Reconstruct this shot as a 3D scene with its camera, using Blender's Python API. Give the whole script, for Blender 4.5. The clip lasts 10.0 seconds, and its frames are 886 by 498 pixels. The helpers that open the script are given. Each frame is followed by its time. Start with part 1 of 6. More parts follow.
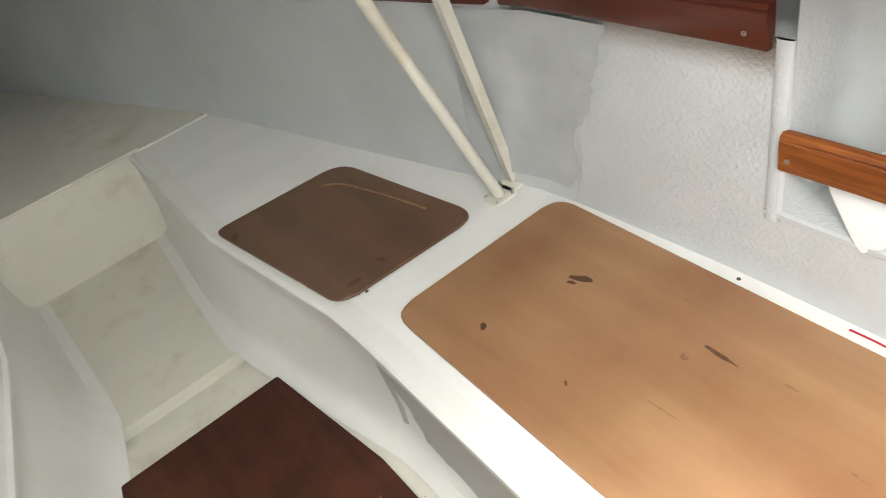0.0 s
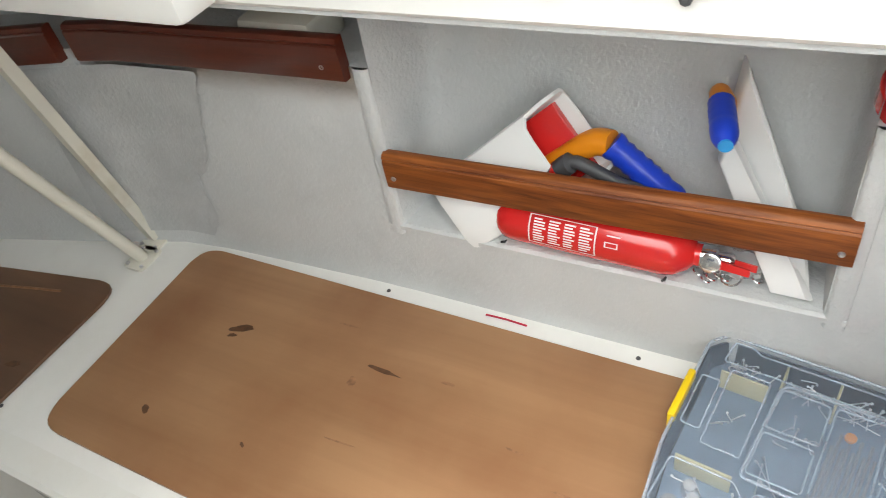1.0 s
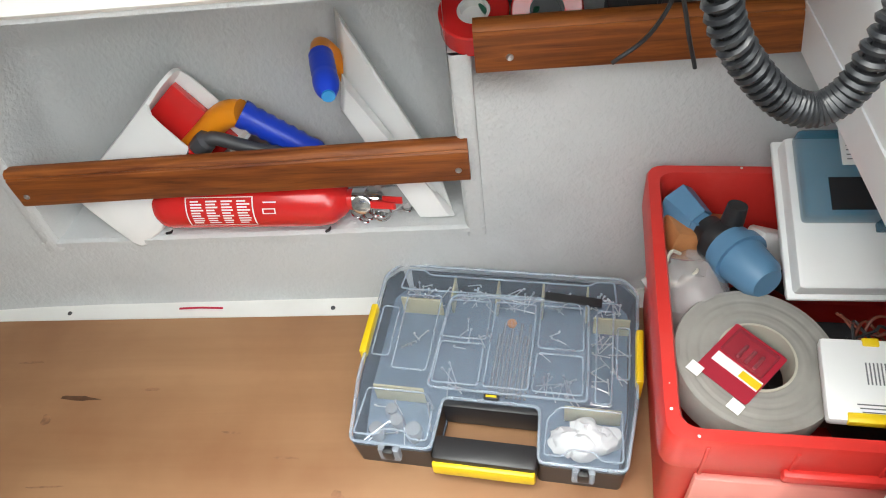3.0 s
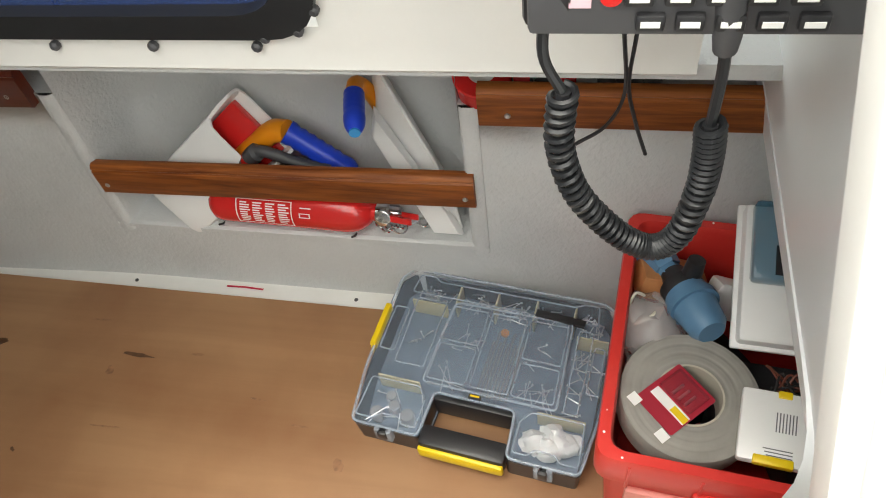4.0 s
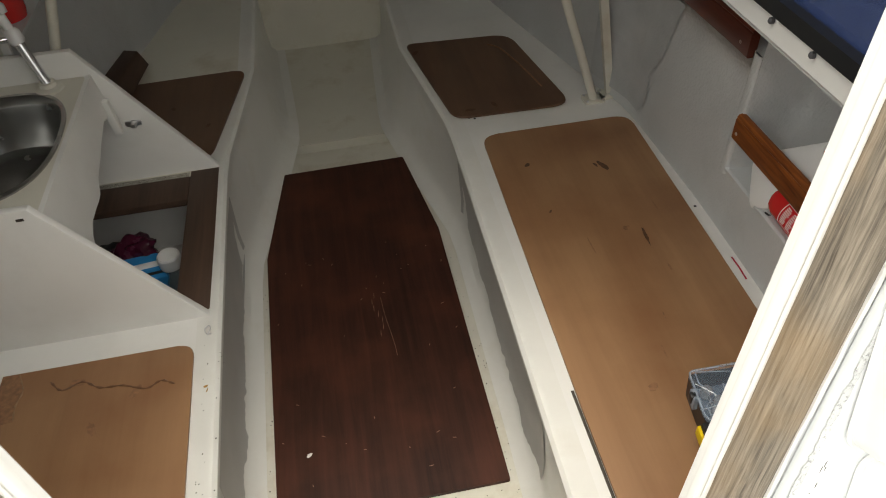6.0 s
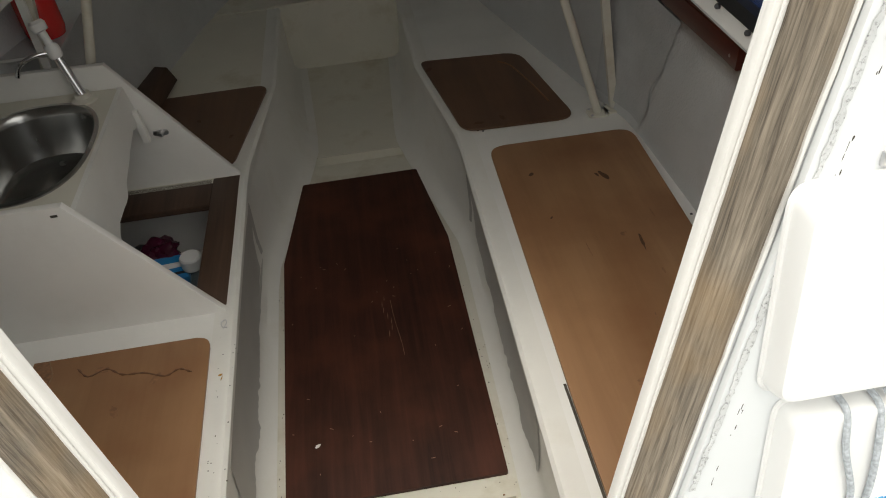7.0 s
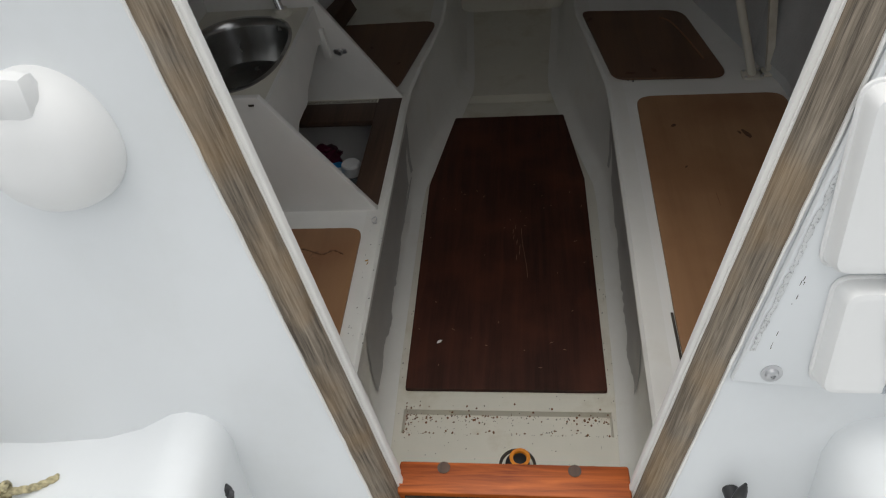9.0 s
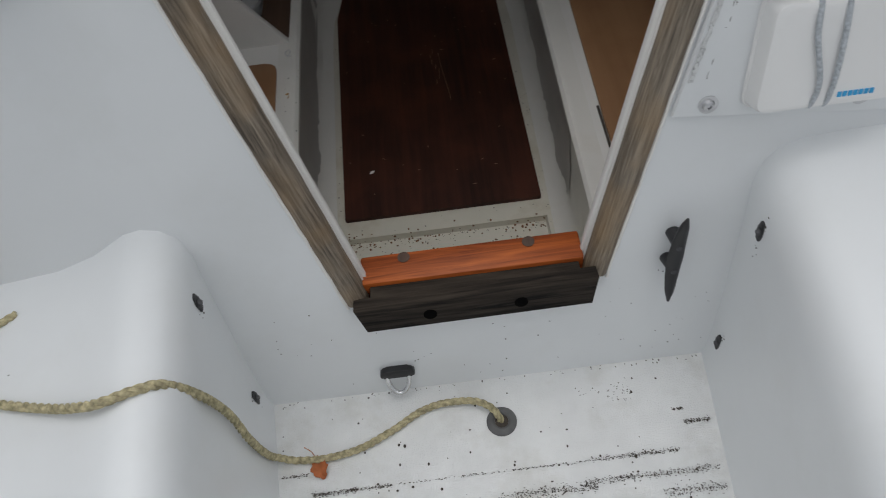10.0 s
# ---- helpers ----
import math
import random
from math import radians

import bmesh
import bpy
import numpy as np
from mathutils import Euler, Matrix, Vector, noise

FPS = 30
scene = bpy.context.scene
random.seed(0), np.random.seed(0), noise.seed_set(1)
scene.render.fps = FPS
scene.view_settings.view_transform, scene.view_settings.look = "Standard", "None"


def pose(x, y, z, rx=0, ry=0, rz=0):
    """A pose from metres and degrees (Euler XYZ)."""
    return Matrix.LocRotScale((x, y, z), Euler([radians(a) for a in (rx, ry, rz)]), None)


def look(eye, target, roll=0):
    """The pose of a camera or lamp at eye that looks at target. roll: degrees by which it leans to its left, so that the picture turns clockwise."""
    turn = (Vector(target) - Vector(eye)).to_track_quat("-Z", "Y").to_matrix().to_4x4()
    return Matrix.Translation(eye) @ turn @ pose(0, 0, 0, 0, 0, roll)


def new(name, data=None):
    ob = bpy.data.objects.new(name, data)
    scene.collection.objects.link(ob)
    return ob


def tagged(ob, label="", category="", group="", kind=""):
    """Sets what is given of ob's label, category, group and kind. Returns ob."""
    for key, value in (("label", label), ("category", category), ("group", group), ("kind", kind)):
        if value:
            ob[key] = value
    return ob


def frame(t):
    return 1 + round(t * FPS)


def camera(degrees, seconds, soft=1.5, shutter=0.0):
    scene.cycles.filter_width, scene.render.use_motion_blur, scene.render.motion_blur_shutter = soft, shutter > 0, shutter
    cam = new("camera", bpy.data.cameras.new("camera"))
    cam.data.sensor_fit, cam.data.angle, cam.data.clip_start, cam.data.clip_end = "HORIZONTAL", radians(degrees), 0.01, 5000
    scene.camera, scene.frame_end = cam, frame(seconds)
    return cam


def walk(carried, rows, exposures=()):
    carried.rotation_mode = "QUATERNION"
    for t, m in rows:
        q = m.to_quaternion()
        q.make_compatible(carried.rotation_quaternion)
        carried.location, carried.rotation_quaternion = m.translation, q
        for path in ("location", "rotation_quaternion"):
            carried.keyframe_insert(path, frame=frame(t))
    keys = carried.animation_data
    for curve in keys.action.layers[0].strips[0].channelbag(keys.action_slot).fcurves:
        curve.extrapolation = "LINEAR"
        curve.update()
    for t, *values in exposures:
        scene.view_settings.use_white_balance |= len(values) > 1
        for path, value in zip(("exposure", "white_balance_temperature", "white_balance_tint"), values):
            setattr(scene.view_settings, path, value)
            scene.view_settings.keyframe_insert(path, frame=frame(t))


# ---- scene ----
cam = camera(63.1, 10.0, soft=1.0, shutter=0.1)
PATH = [
    (0, (0.06, 0.407, 1.281), (0.765, 1.824, 0.06), -17.9),
    (0.5, (0.142, 0.403, 1.313), (1.115, 1.563, 0.006), -17.8),
    (1, (0.181, 0.344, 1.279), (1.38, 1.189, -0.081), -13.2),
    (1.5, (0.186, 0.306, 1.268), (1.441, 0.984, -0.135), -13.1),
    (2, (0.19, 0.274, 1.257), (1.475, 0.727, -0.207), -11.3),
    (2.5, (0.196, 0.242, 1.255), (1.484, 0.537, -0.246), -10.5),
    (3, (0.194, 0.21, 1.278), (1.482, 0.416, -0.239), -9.3),
    (3.2, (0.191, 0.195, 1.293), (1.468, 0.381, -0.234), -9.0),
    (4.3, (0.132, 0.039, 1.464), (1.287, 0.594, -0.072), -10.4),
    (4.5, (0.095, -0.012, 1.467), (1.221, 0.707, -0.021), -9.9),
    (5, (0.08, -0.185, 1.499), (0.864, 1.01, 0.1), -7.9),
    (5.5, (0.079, -0.28, 1.531), (0.425, 1.146, 0.172), -6.6),
    (6, (0.04, -0.335, 1.568), (0.237, 1.113, 0.203), -4.2),
    (6.2, (0.016, -0.379, 1.577), (0.184, 1.077, 0.216), -3.8),
    (7.3, (0.09, -0.469, 1.603), (0.225, 1.039, 0.295), -5.4),
    (7.5, (0.048, -0.495, 1.612), (0.187, 1.006, 0.298), -4.9),
    (8, (0.006, -0.529, 1.607), (0.017, 0.974, 0.287), -5.8),
    (8.5, (0.041, -0.586, 1.611), (-0.059, 0.925, 0.304), -5.6),
    (9, (0.073, -0.662, 1.622), (-0.166, 0.788, 0.265), -7.0),
    (9.5, (0.046, -0.751, 1.568), (-0.287, 0.482, 0.029), -8.9),
    (10, (0.022, -0.753, 1.551), (-0.013, 0.421, -0.067), -8.6),
]
walk(cam, [(t, look(eye, target, roll)) for t, eye, target, roll in PATH],
     exposures=[(0, 3.15, 6650, 4), (0.7, 2.8, 6650, 4), (1.5, 2.45, 6450, 4), (3.2, 2.58, 6450, 4), (4.3, 1.55, 7100, 5), (5.0, 0.66, 7050, 6), (5.6, 0.98, 7150, 6), (6.2, 1.2, 7150, 6), (7.5, 0.42, 6900, 7), (8.5, 0.12, 6600, 8), (9.0, 0.02, 6500, 8), (9.5, -0.2, 6450, 8), (10, -0.62, 6350, 9)])

# ---- light ----
world = bpy.data.worlds.new("overcast_sky")
scene.world = world
world.use_nodes = True
_wn, _wl = world.node_tree.nodes, world.node_tree.links
_sky = _wn.new("ShaderNodeTexSky")
_sky.sky_type = "NISHITA"
_sky.sun_disc = False
_sky.sun_elevation, _sky.sun_rotation = radians(85), radians(330)
_sky.air_density, _sky.dust_density = 1.0, 4.0
_hsv = _wn.new("ShaderNodeHueSaturation")
_hsv.inputs["Saturation"].default_value = 0.25
_wl.new(_sky.outputs["Color"], _hsv.inputs["Color"])
_wl.new(_hsv.outputs["Color"], _wn["Background"].inputs["Color"])
_wn["Background"].inputs["Strength"].default_value = 0.15

sun_data = bpy.data.lights.new("sun", "SUN")
sun_data.energy, sun_data.angle, sun_data.color = 1.5, radians(140), (1.0, 0.97, 0.93)
sun = new("sun", sun_data)
sun.matrix_world = look((-0.25, 0.0, 3.0), (0, 0, 0))


# ---- materials ----
def mat(name, color, rough=0.5, metal=0.0, vary=0.12, scale=8.0, bump=0.0, bump_scale=60.0, spec=0.5,
        stain=None, stain_amount=0.0, stain_scale=3.0, coat=0.0, trans=0.0, alpha=1.0, per_object=0.0):
    """A procedural surface: base colour varied at two scales, stains, and fine relief."""
    m = bpy.data.materials.new(name)
    m.use_nodes = True
    n, l = m.node_tree.nodes, m.node_tree.links
    b = n["Principled BSDF"]
    tc = n.new("ShaderNodeTexCoord")
    geo = n.new("ShaderNodeNewGeometry")
    n1 = n.new("ShaderNodeTexNoise")
    n1.inputs["Scale"].default_value, n1.inputs["Detail"].default_value = scale, 8
    l.new(geo.outputs["Position"], n1.inputs["Vector"])
    r1 = n.new("ShaderNodeMapRange")
    r1.inputs["To Min"].default_value, r1.inputs["To Max"].default_value = 1 - vary, 1 + vary
    r1.inputs["From Min"].default_value, r1.inputs["From Max"].default_value = 0.3, 0.7
    l.new(n1.outputs["Fac"], r1.inputs["Value"])
    mul = n.new("ShaderNodeMix")
    mul.data_type, mul.blend_type = "RGBA", "MULTIPLY"
    mul.inputs["Factor"].default_value = 1
    mul.inputs["A"].default_value = (*color, 1)
    l.new(r1.outputs["Result"], mul.inputs["B"])
    out = mul.outputs["Result"]
    if stain:
        n2 = n.new("ShaderNodeTexNoise")
        n2.inputs["Scale"].default_value, n2.inputs["Detail"].default_value = stain_scale, 10
        n2.inputs["Roughness"].default_value = 0.65
        l.new(geo.outputs["Position"], n2.inputs["Vector"])
        r2 = n.new("ShaderNodeMapRange")
        r2.inputs["From Min"].default_value, r2.inputs["From Max"].default_value = 0.52, 0.75
        r2.inputs["To Max"].default_value = stain_amount
        l.new(n2.outputs["Fac"], r2.inputs["Value"])
        mx = n.new("ShaderNodeMix")
        mx.data_type = "RGBA"
        l.new(r2.outputs["Result"], mx.inputs["Factor"])
        l.new(out, mx.inputs["A"])
        mx.inputs["B"].default_value = (*stain, 1)
        out = mx.outputs["Result"]
    if per_object:
        info = n.new("ShaderNodeObjectInfo")
        r3 = n.new("ShaderNodeMapRange")
        r3.inputs["To Min"].default_value, r3.inputs["To Max"].default_value = 1 - per_object, 1 + per_object
        l.new(info.outputs["Random"], r3.inputs["Value"])
        m3 = n.new("ShaderNodeMix")
        m3.data_type, m3.blend_type = "RGBA", "MULTIPLY"
        m3.inputs["Factor"].default_value = 1
        l.new(out, m3.inputs["A"])
        l.new(r3.outputs["Result"], m3.inputs["B"])
        out = m3.outputs["Result"]
    l.new(out, b.inputs["Base Color"])
    rr = n.new("ShaderNodeMapRange")
    rr.inputs["To Min"].default_value, rr.inputs["To Max"].default_value = max(rough - 0.08, 0.02), min(rough + 0.1, 1)
    l.new(n1.outputs["Fac"], rr.inputs["Value"])
    l.new(rr.outputs["Result"], b.inputs["Roughness"])
    b.inputs["Metallic"].default_value = metal
    b.inputs["Specular IOR Level"].default_value = spec
    b.inputs["Coat Weight"].default_value = coat
    b.inputs["Transmission Weight"].default_value = trans
    b.inputs["Alpha"].default_value = alpha
    if bump:
        n4 = n.new("ShaderNodeTexNoise")
        n4.inputs["Scale"].default_value, n4.inputs["Detail"].default_value = bump_scale, 4
        l.new(geo.outputs["Position"], n4.inputs["Vector"])
        bp = n.new("ShaderNodeBump")
        bp.inputs["Strength"].default_value, bp.inputs["Distance"].default_value = bump, 0.004
        l.new(n4.outputs["Fac"], bp.inputs["Height"])
        l.new(bp.outputs["Normal"], b.inputs["Normal"])
    return m


def wood(name, light, dark, axis="Y", grain=60.0, rough=0.45, coat=0.0, streak=0.5, blotch=None, blotch_amount=0.0,
         blotch_scale=2.5, bump=0.15, stretch=0.06, shear=None, lo=0.3, hi=0.7, spec=0.5):
    """Wood with grain along one axis of the world."""
    m = bpy.data.materials.new(name)
    m.use_nodes = True
    n, l = m.node_tree.nodes, m.node_tree.links
    b = n["Principled BSDF"]
    geo = n.new("ShaderNodeNewGeometry")
    mp = n.new("ShaderNodeMapping")
    mp.inputs["Scale"].default_value = tuple(stretch if a == axis else 1.0 for a in "XYZ")
    if shear:
        # grain follows a post that leans by shear metres in x and y for each metre up
        parts = n.new("ShaderNodeSeparateXYZ")
        l.new(geo.outputs["Position"], parts.inputs["Vector"])
        up = n.new("ShaderNodeCombineXYZ")
        l.new(parts.outputs["Z"], up.inputs["X"])
        l.new(parts.outputs["Z"], up.inputs["Y"])
        straight = n.new("ShaderNodeVectorMath")
        straight.operation = "MULTIPLY_ADD"
        l.new(up.outputs["Vector"], straight.inputs[0])
        straight.inputs[1].default_value = (-shear[0], -shear[1], 0)
        l.new(geo.outputs["Position"], straight.inputs[2])
        l.new(straight.outputs["Vector"], mp.inputs["Vector"])
    else:
        l.new(geo.outputs["Position"], mp.inputs["Vector"])
    n1 = n.new("ShaderNodeTexNoise")
    n1.inputs["Scale"].default_value, n1.inputs["Detail"].default_value = grain, 9
    n1.inputs["Roughness"].default_value, n1.inputs["Distortion"].default_value = 0.62, 0.6
    l.new(mp.outputs["Vector"], n1.inputs["Vector"])
    n2 = n.new("ShaderNodeTexNoise")
    n2.inputs["Scale"].default_value, n2.inputs["Detail"].default_value = grain * 0.16, 5
    n2.inputs["Distortion"].default_value = 1.2
    l.new(mp.outputs["Vector"], n2.inputs["Vector"])
    ad = n.new("ShaderNodeMix")
    ad.inputs["Factor"].default_value = streak
    l.new(n1.outputs["Fac"], ad.inputs["A"])
    l.new(n2.outputs["Fac"], ad.inputs["B"])
    ramp = n.new("ShaderNodeValToRGB")
    ramp.color_ramp.elements[0].position, ramp.color_ramp.elements[0].color = lo, (*dark, 1)
    ramp.color_ramp.elements[1].position, ramp.color_ramp.elements[1].color = hi, (*light, 1)
    l.new(ad.outputs["Result"], ramp.inputs["Fac"])
    out = ramp.outputs["Color"]
    if blotch:
        n3 = n.new("ShaderNodeTexNoise")
        n3.inputs["Scale"].default_value, n3.inputs["Detail"].default_value = blotch_scale, 6
        l.new(geo.outputs["Position"], n3.inputs["Vector"])
        r3 = n.new("ShaderNodeMapRange")
        r3.inputs["From Min"].default_value, r3.inputs["From Max"].default_value = 0.45, 0.7
        r3.inputs["To Max"].default_value = blotch_amount
        l.new(n3.outputs["Fac"], r3.inputs["Value"])
        mx = n.new("ShaderNodeMix")
        mx.data_type = "RGBA"
        l.new(r3.outputs["Result"], mx.inputs["Factor"])
        l.new(out, mx.inputs["A"])
        mx.inputs["B"].default_value = (*blotch, 1)
        out = mx.outputs["Result"]
    l.new(out, b.inputs["Base Color"])
    b.inputs["Roughness"].default_value = rough
    b.inputs["Specular IOR Level"].default_value = spec
    b.inputs["Coat Weight"].default_value = coat
    b.inputs["Coat Roughness"].default_value = 0.2
    bp = n.new("ShaderNodeBump")
    bp.inputs["Strength"].default_value, bp.inputs["Distance"].default_value = bump, 0.002
    l.new(n1.outputs["Fac"], bp.inputs["Height"])
    l.new(bp.outputs["Normal"], b.inputs["Normal"])
    return m


GELCOAT = mat("white_gelcoat", (0.74, 0.76, 0.77), 0.32, vary=0.03, scale=3, bump=0.02, bump_scale=14, stain=(0.55, 0.55, 0.5), stain_amount=0.15, stain_scale=5)
DECK = mat("non_slip_deck", (0.74, 0.75, 0.745), 0.6, vary=0.06, scale=14, bump=0.5, bump_scale=420, stain=(0.42, 0.40, 0.33), stain_amount=0.4, stain_scale=9)
CREAM = mat("cream_paint", (0.68, 0.655, 0.57), 0.45, vary=0.05, scale=5, bump=0.08, bump_scale=40, stain=(0.38, 0.31, 0.19), stain_amount=0.6, stain_scale=5)
LIP = mat("off_white_paint", (0.75, 0.74, 0.70), 0.42, vary=0.04, scale=6, bump=0.06, bump_scale=50, stain=(0.48, 0.43, 0.33), stain_amount=0.28, stain_scale=6)
WHITE = mat("white_paint", (0.78, 0.77, 0.74), 0.4, vary=0.03, scale=6, bump=0.05, bump_scale=50, stain=(0.5, 0.48, 0.42), stain_amount=0.15, stain_scale=7)
GREY = mat("grey_paint", (0.56, 0.57, 0.57), 0.55, vary=0.05, scale=4, bump=0.55, bump_scale=130, stain=(0.33, 0.335, 0.34), stain_amount=0.45, stain_scale=2.2)
GREY_FACE = mat("grey_primer", (0.45, 0.44, 0.42), 0.55, vary=0.06, scale=8)
PLY = wood("berth_plywood", (0.385, 0.218, 0.112), (0.245, 0.124, 0.058), "Y", grain=34, rough=0.42, blotch=(0.19, 0.075, 0.03), blotch_amount=0.65, blotch_scale=3.6, streak=0.75, bump=0.04)
PLY_DARK = wood("dark_plywood", (0.185, 0.092, 0.048), (0.085, 0.045, 0.025), "Y", grain=34, rough=0.4, blotch=(0.06, 0.025, 0.015), blotch_amount=0.5, streak=0.7, bump=0.05)
SOLE = wood("red_stained_plywood", (0.078, 0.026, 0.016), (0.016, 0.007, 0.005), "Y", grain=46, rough=0.5, spec=0.25, blotch=(0.115, 0.036, 0.02), blotch_amount=0.55, blotch_scale=4, streak=0.45, bump=0.12)
MAHOGANY = wood("varnished_mahogany", (0.35, 0.108, 0.022), (0.10, 0.022, 0.006), "Y", grain=110, rough=0.48, spec=0.3, lo=0.36, hi=0.64, streak=0.35, bump=0.12)
DARK_WOOD = wood("dark_fiddle_wood", (0.13, 0.024, 0.011), (0.06, 0.011, 0.006), "Y", grain=110, rough=0.32, coat=0.4, streak=0.35, bump=0.1)
TEAK = {k: wood("weathered_teak", (0.31, 0.26, 0.20), (0.045, 0.034, 0.024), "Z", grain=380, rough=0.78, streak=0.42, blotch=(0.33, 0.215, 0.105), blotch_amount=0.55, blotch_scale=9, bump=0.8, stretch=0.045, shear=(0.204 * k, 0.17), lo=0.36, hi=0.62) for k in (-1, 1)}
TEAK_DARK = wood("black_weathered_wood", (0.075, 0.06, 0.045), (0.006, 0.005, 0.005), "X", grain=110, rough=0.9, bump=1.0, lo=0.4, hi=0.7, spec=0.2)
ORANGE_WOOD = wood("varnished_pine", (0.45, 0.112, 0.02), (0.12, 0.02, 0.005), "X", grain=90, rough=0.45, spec=0.3, streak=0.4, bump=0.12, lo=0.38, hi=0.6)
BROWN_WOOD = wood("old_brown_timber", (0.095, 0.052, 0.032), (0.035, 0.019, 0.012), "Y", grain=60, rough=0.6, bump=0.3)
TIMBER = wood("raw_timber", (0.40, 0.26, 0.15), (0.16, 0.09, 0.05), "X", grain=50, rough=0.65, bump=0.3)
RED = mat("red_plastic", (0.57, 0.030, 0.024), 0.38, vary=0.08, scale=6, stain=(0.7, 0.22, 0.18), stain_amount=0.12, stain_scale=12)
RED_PAINT = mat("red_enamel", (0.60, 0.018, 0.018), 0.22, vary=0.04, coat=0.4)
PINK = mat("scuffed_pale_red_plastic", (0.72, 0.26, 0.22), 0.5, vary=0.12, scale=10)
YELLOW = mat("yellow_plastic", (0.80, 0.56, 0.01), 0.4, vary=0.04)
ORANGE = mat("orange_plastic", (0.80, 0.27, 0.01), 0.4, vary=0.04)
BLUE = mat("blue_plastic", (0.012, 0.05, 0.52), 0.35, vary=0.06)
PALE_BLUE = mat("pale_blue_plastic", (0.10, 0.22, 0.36), 0.42, vary=0.05)
BLACK = mat("black_plastic", (0.018, 0.018, 0.02), 0.42, vary=0.15)
RUBBER = mat("black_rubber", (0.014, 0.015, 0.017), 0.35, vary=0.15, scale=20)
DARK_GREY = mat("dark_grey_plastic", (0.06, 0.06, 0.065), 0.5)
PLASTIC_WHITE = mat("white_plastic", (0.80, 0.80, 0.79), 0.35, vary=0.02)
STEEL = mat("stainless_steel", (0.60, 0.60, 0.61), 0.33, metal=1.0, vary=0.06, scale=30)
CHROME = mat("chrome", (0.75, 0.75, 0.76), 0.12, metal=1.0, vary=0.03)
ROPE = mat("weathered_rope", (0.43, 0.38, 0.23), 0.85, vary=0.45, scale=130, bump=0.5, bump_scale=500, stain=(0.12, 0.12, 0.045), stain_amount=0.75, stain_scale=70)
CORD = mat("grey_shock_cord", (0.42, 0.45, 0.48), 0.8, vary=0.3, scale=250)
LEAF = mat("dry_leaf", (0.34, 0.10, 0.03), 0.7, vary=0.3, scale=60)
PAPER = mat("white_paper", (0.82, 0.81, 0.79), 0.7, vary=0.02)
INK = mat("grey_print", (0.16, 0.16, 0.17), 0.7)
INK_WHITE = mat("white_print", (0.80, 0.72, 0.72), 0.6)
INK_BLUE = mat("blue_print", (0.04, 0.35, 0.66), 0.6)
MARK = mat("red_marker", (0.42, 0.01, 0.04), 0.6)
DIRT_AND_SHADE = mat("dark_dirt_and_shade", (0.06, 0.05, 0.04), 0.9, vary=0.3, scale=80)
TAPE = mat("grey_cloth_tape", (0.29, 0.275, 0.25), 0.6, vary=0.12, scale=30)
CARD = mat("crimson_card", (0.36, 0.015, 0.035), 0.4)
JAMB = mat("stained_white_paint", (0.66, 0.65, 0.62), 0.45, vary=0.06, scale=14, bump=0.1, bump_scale=80, stain=(0.42, 0.34, 0.24), stain_amount=0.6, stain_scale=16)
MILDEW = mat("mildewed_sealant", (0.62, 0.63, 0.63), 0.6, vary=0.1, scale=30, bump=0.4, bump_scale=300, stain=(0.05, 0.05, 0.05), stain_amount=1.0, stain_scale=330)
FENDER = mat("sea_water", (0.03, 0.05, 0.055), 0.15, vary=0.2, scale=0.6, bump=0.6, bump_scale=3)
RUST_YELLOW = mat("yellow_rust", (0.42, 0.23, 0.05), 0.6, vary=0.3, scale=120)
DAMP = mat("damp_grey_paint", (0.475, 0.485, 0.49), 0.5, vary=0.1, scale=9, bump=0.5, bump_scale=130, stain=(0.38, 0.39, 0.40), stain_amount=0.6, stain_scale=7)


def clear(name, tint, rough=0.1, alpha=0.3):
    """See-through plastic: a tinted glossy sheet over what lies behind it."""
    m = bpy.data.materials.new(name)
    m.use_nodes = True
    n, l = m.node_tree.nodes, m.node_tree.links
    b = n["Principled BSDF"]
    b.inputs["Base Color"].default_value = (*tint, 1)
    b.inputs["Roughness"].default_value = rough
    nz = n.new("ShaderNodeTexNoise")
    nz.inputs["Scale"].default_value, nz.inputs["Detail"].default_value = 18, 6
    g = n.new("ShaderNodeNewGeometry")
    l.new(g.outputs["Position"], nz.inputs["Vector"])
    r = n.new("ShaderNodeMapRange")
    r.inputs["To Min"].default_value, r.inputs["To Max"].default_value = alpha - 0.07, alpha + 0.07
    l.new(nz.outputs["Fac"], r.inputs["Value"])
    l.new(r.outputs["Result"], b.inputs["Alpha"])
    return m


CLEAR_LID = clear("clear_bluish_plastic", (0.33, 0.41, 0.52), 0.15, 0.14)
CLEAR_RIB = clear("frosted_plastic_edge", (0.50, 0.58, 0.68), 0.3, 0.36)
BLUE_GLASS = clear("tinted_blue_cover", (0.02, 0.16, 0.27), 0.08, 0.6)
BAG = clear("clear_polythene", (0.75, 0.72, 0.72), 0.15, 0.35)
PANE = clear("blue_tinted_window", (0.03, 0.06, 0.20), 0.05, 0.8)


# ---- mesh helpers ----
def link(name, bm, material, smooth=True):
    me = bpy.data.meshes.new(name)
    bmesh.ops.recalc_face_normals(bm, faces=bm.faces)
    bm.to_mesh(me)
    bm.free()
    me.materials.append(material)
    if smooth:
        me.polygons.foreach_set("use_smooth", [True] * len(me.polygons))
        me.set_sharp_from_angle(angle=radians(38))
    return new(name, me)


def part(name, bm, material, parent, label=""):
    ob = link(name, bm, material)
    ob.parent = parent
    return tagged(ob, label)


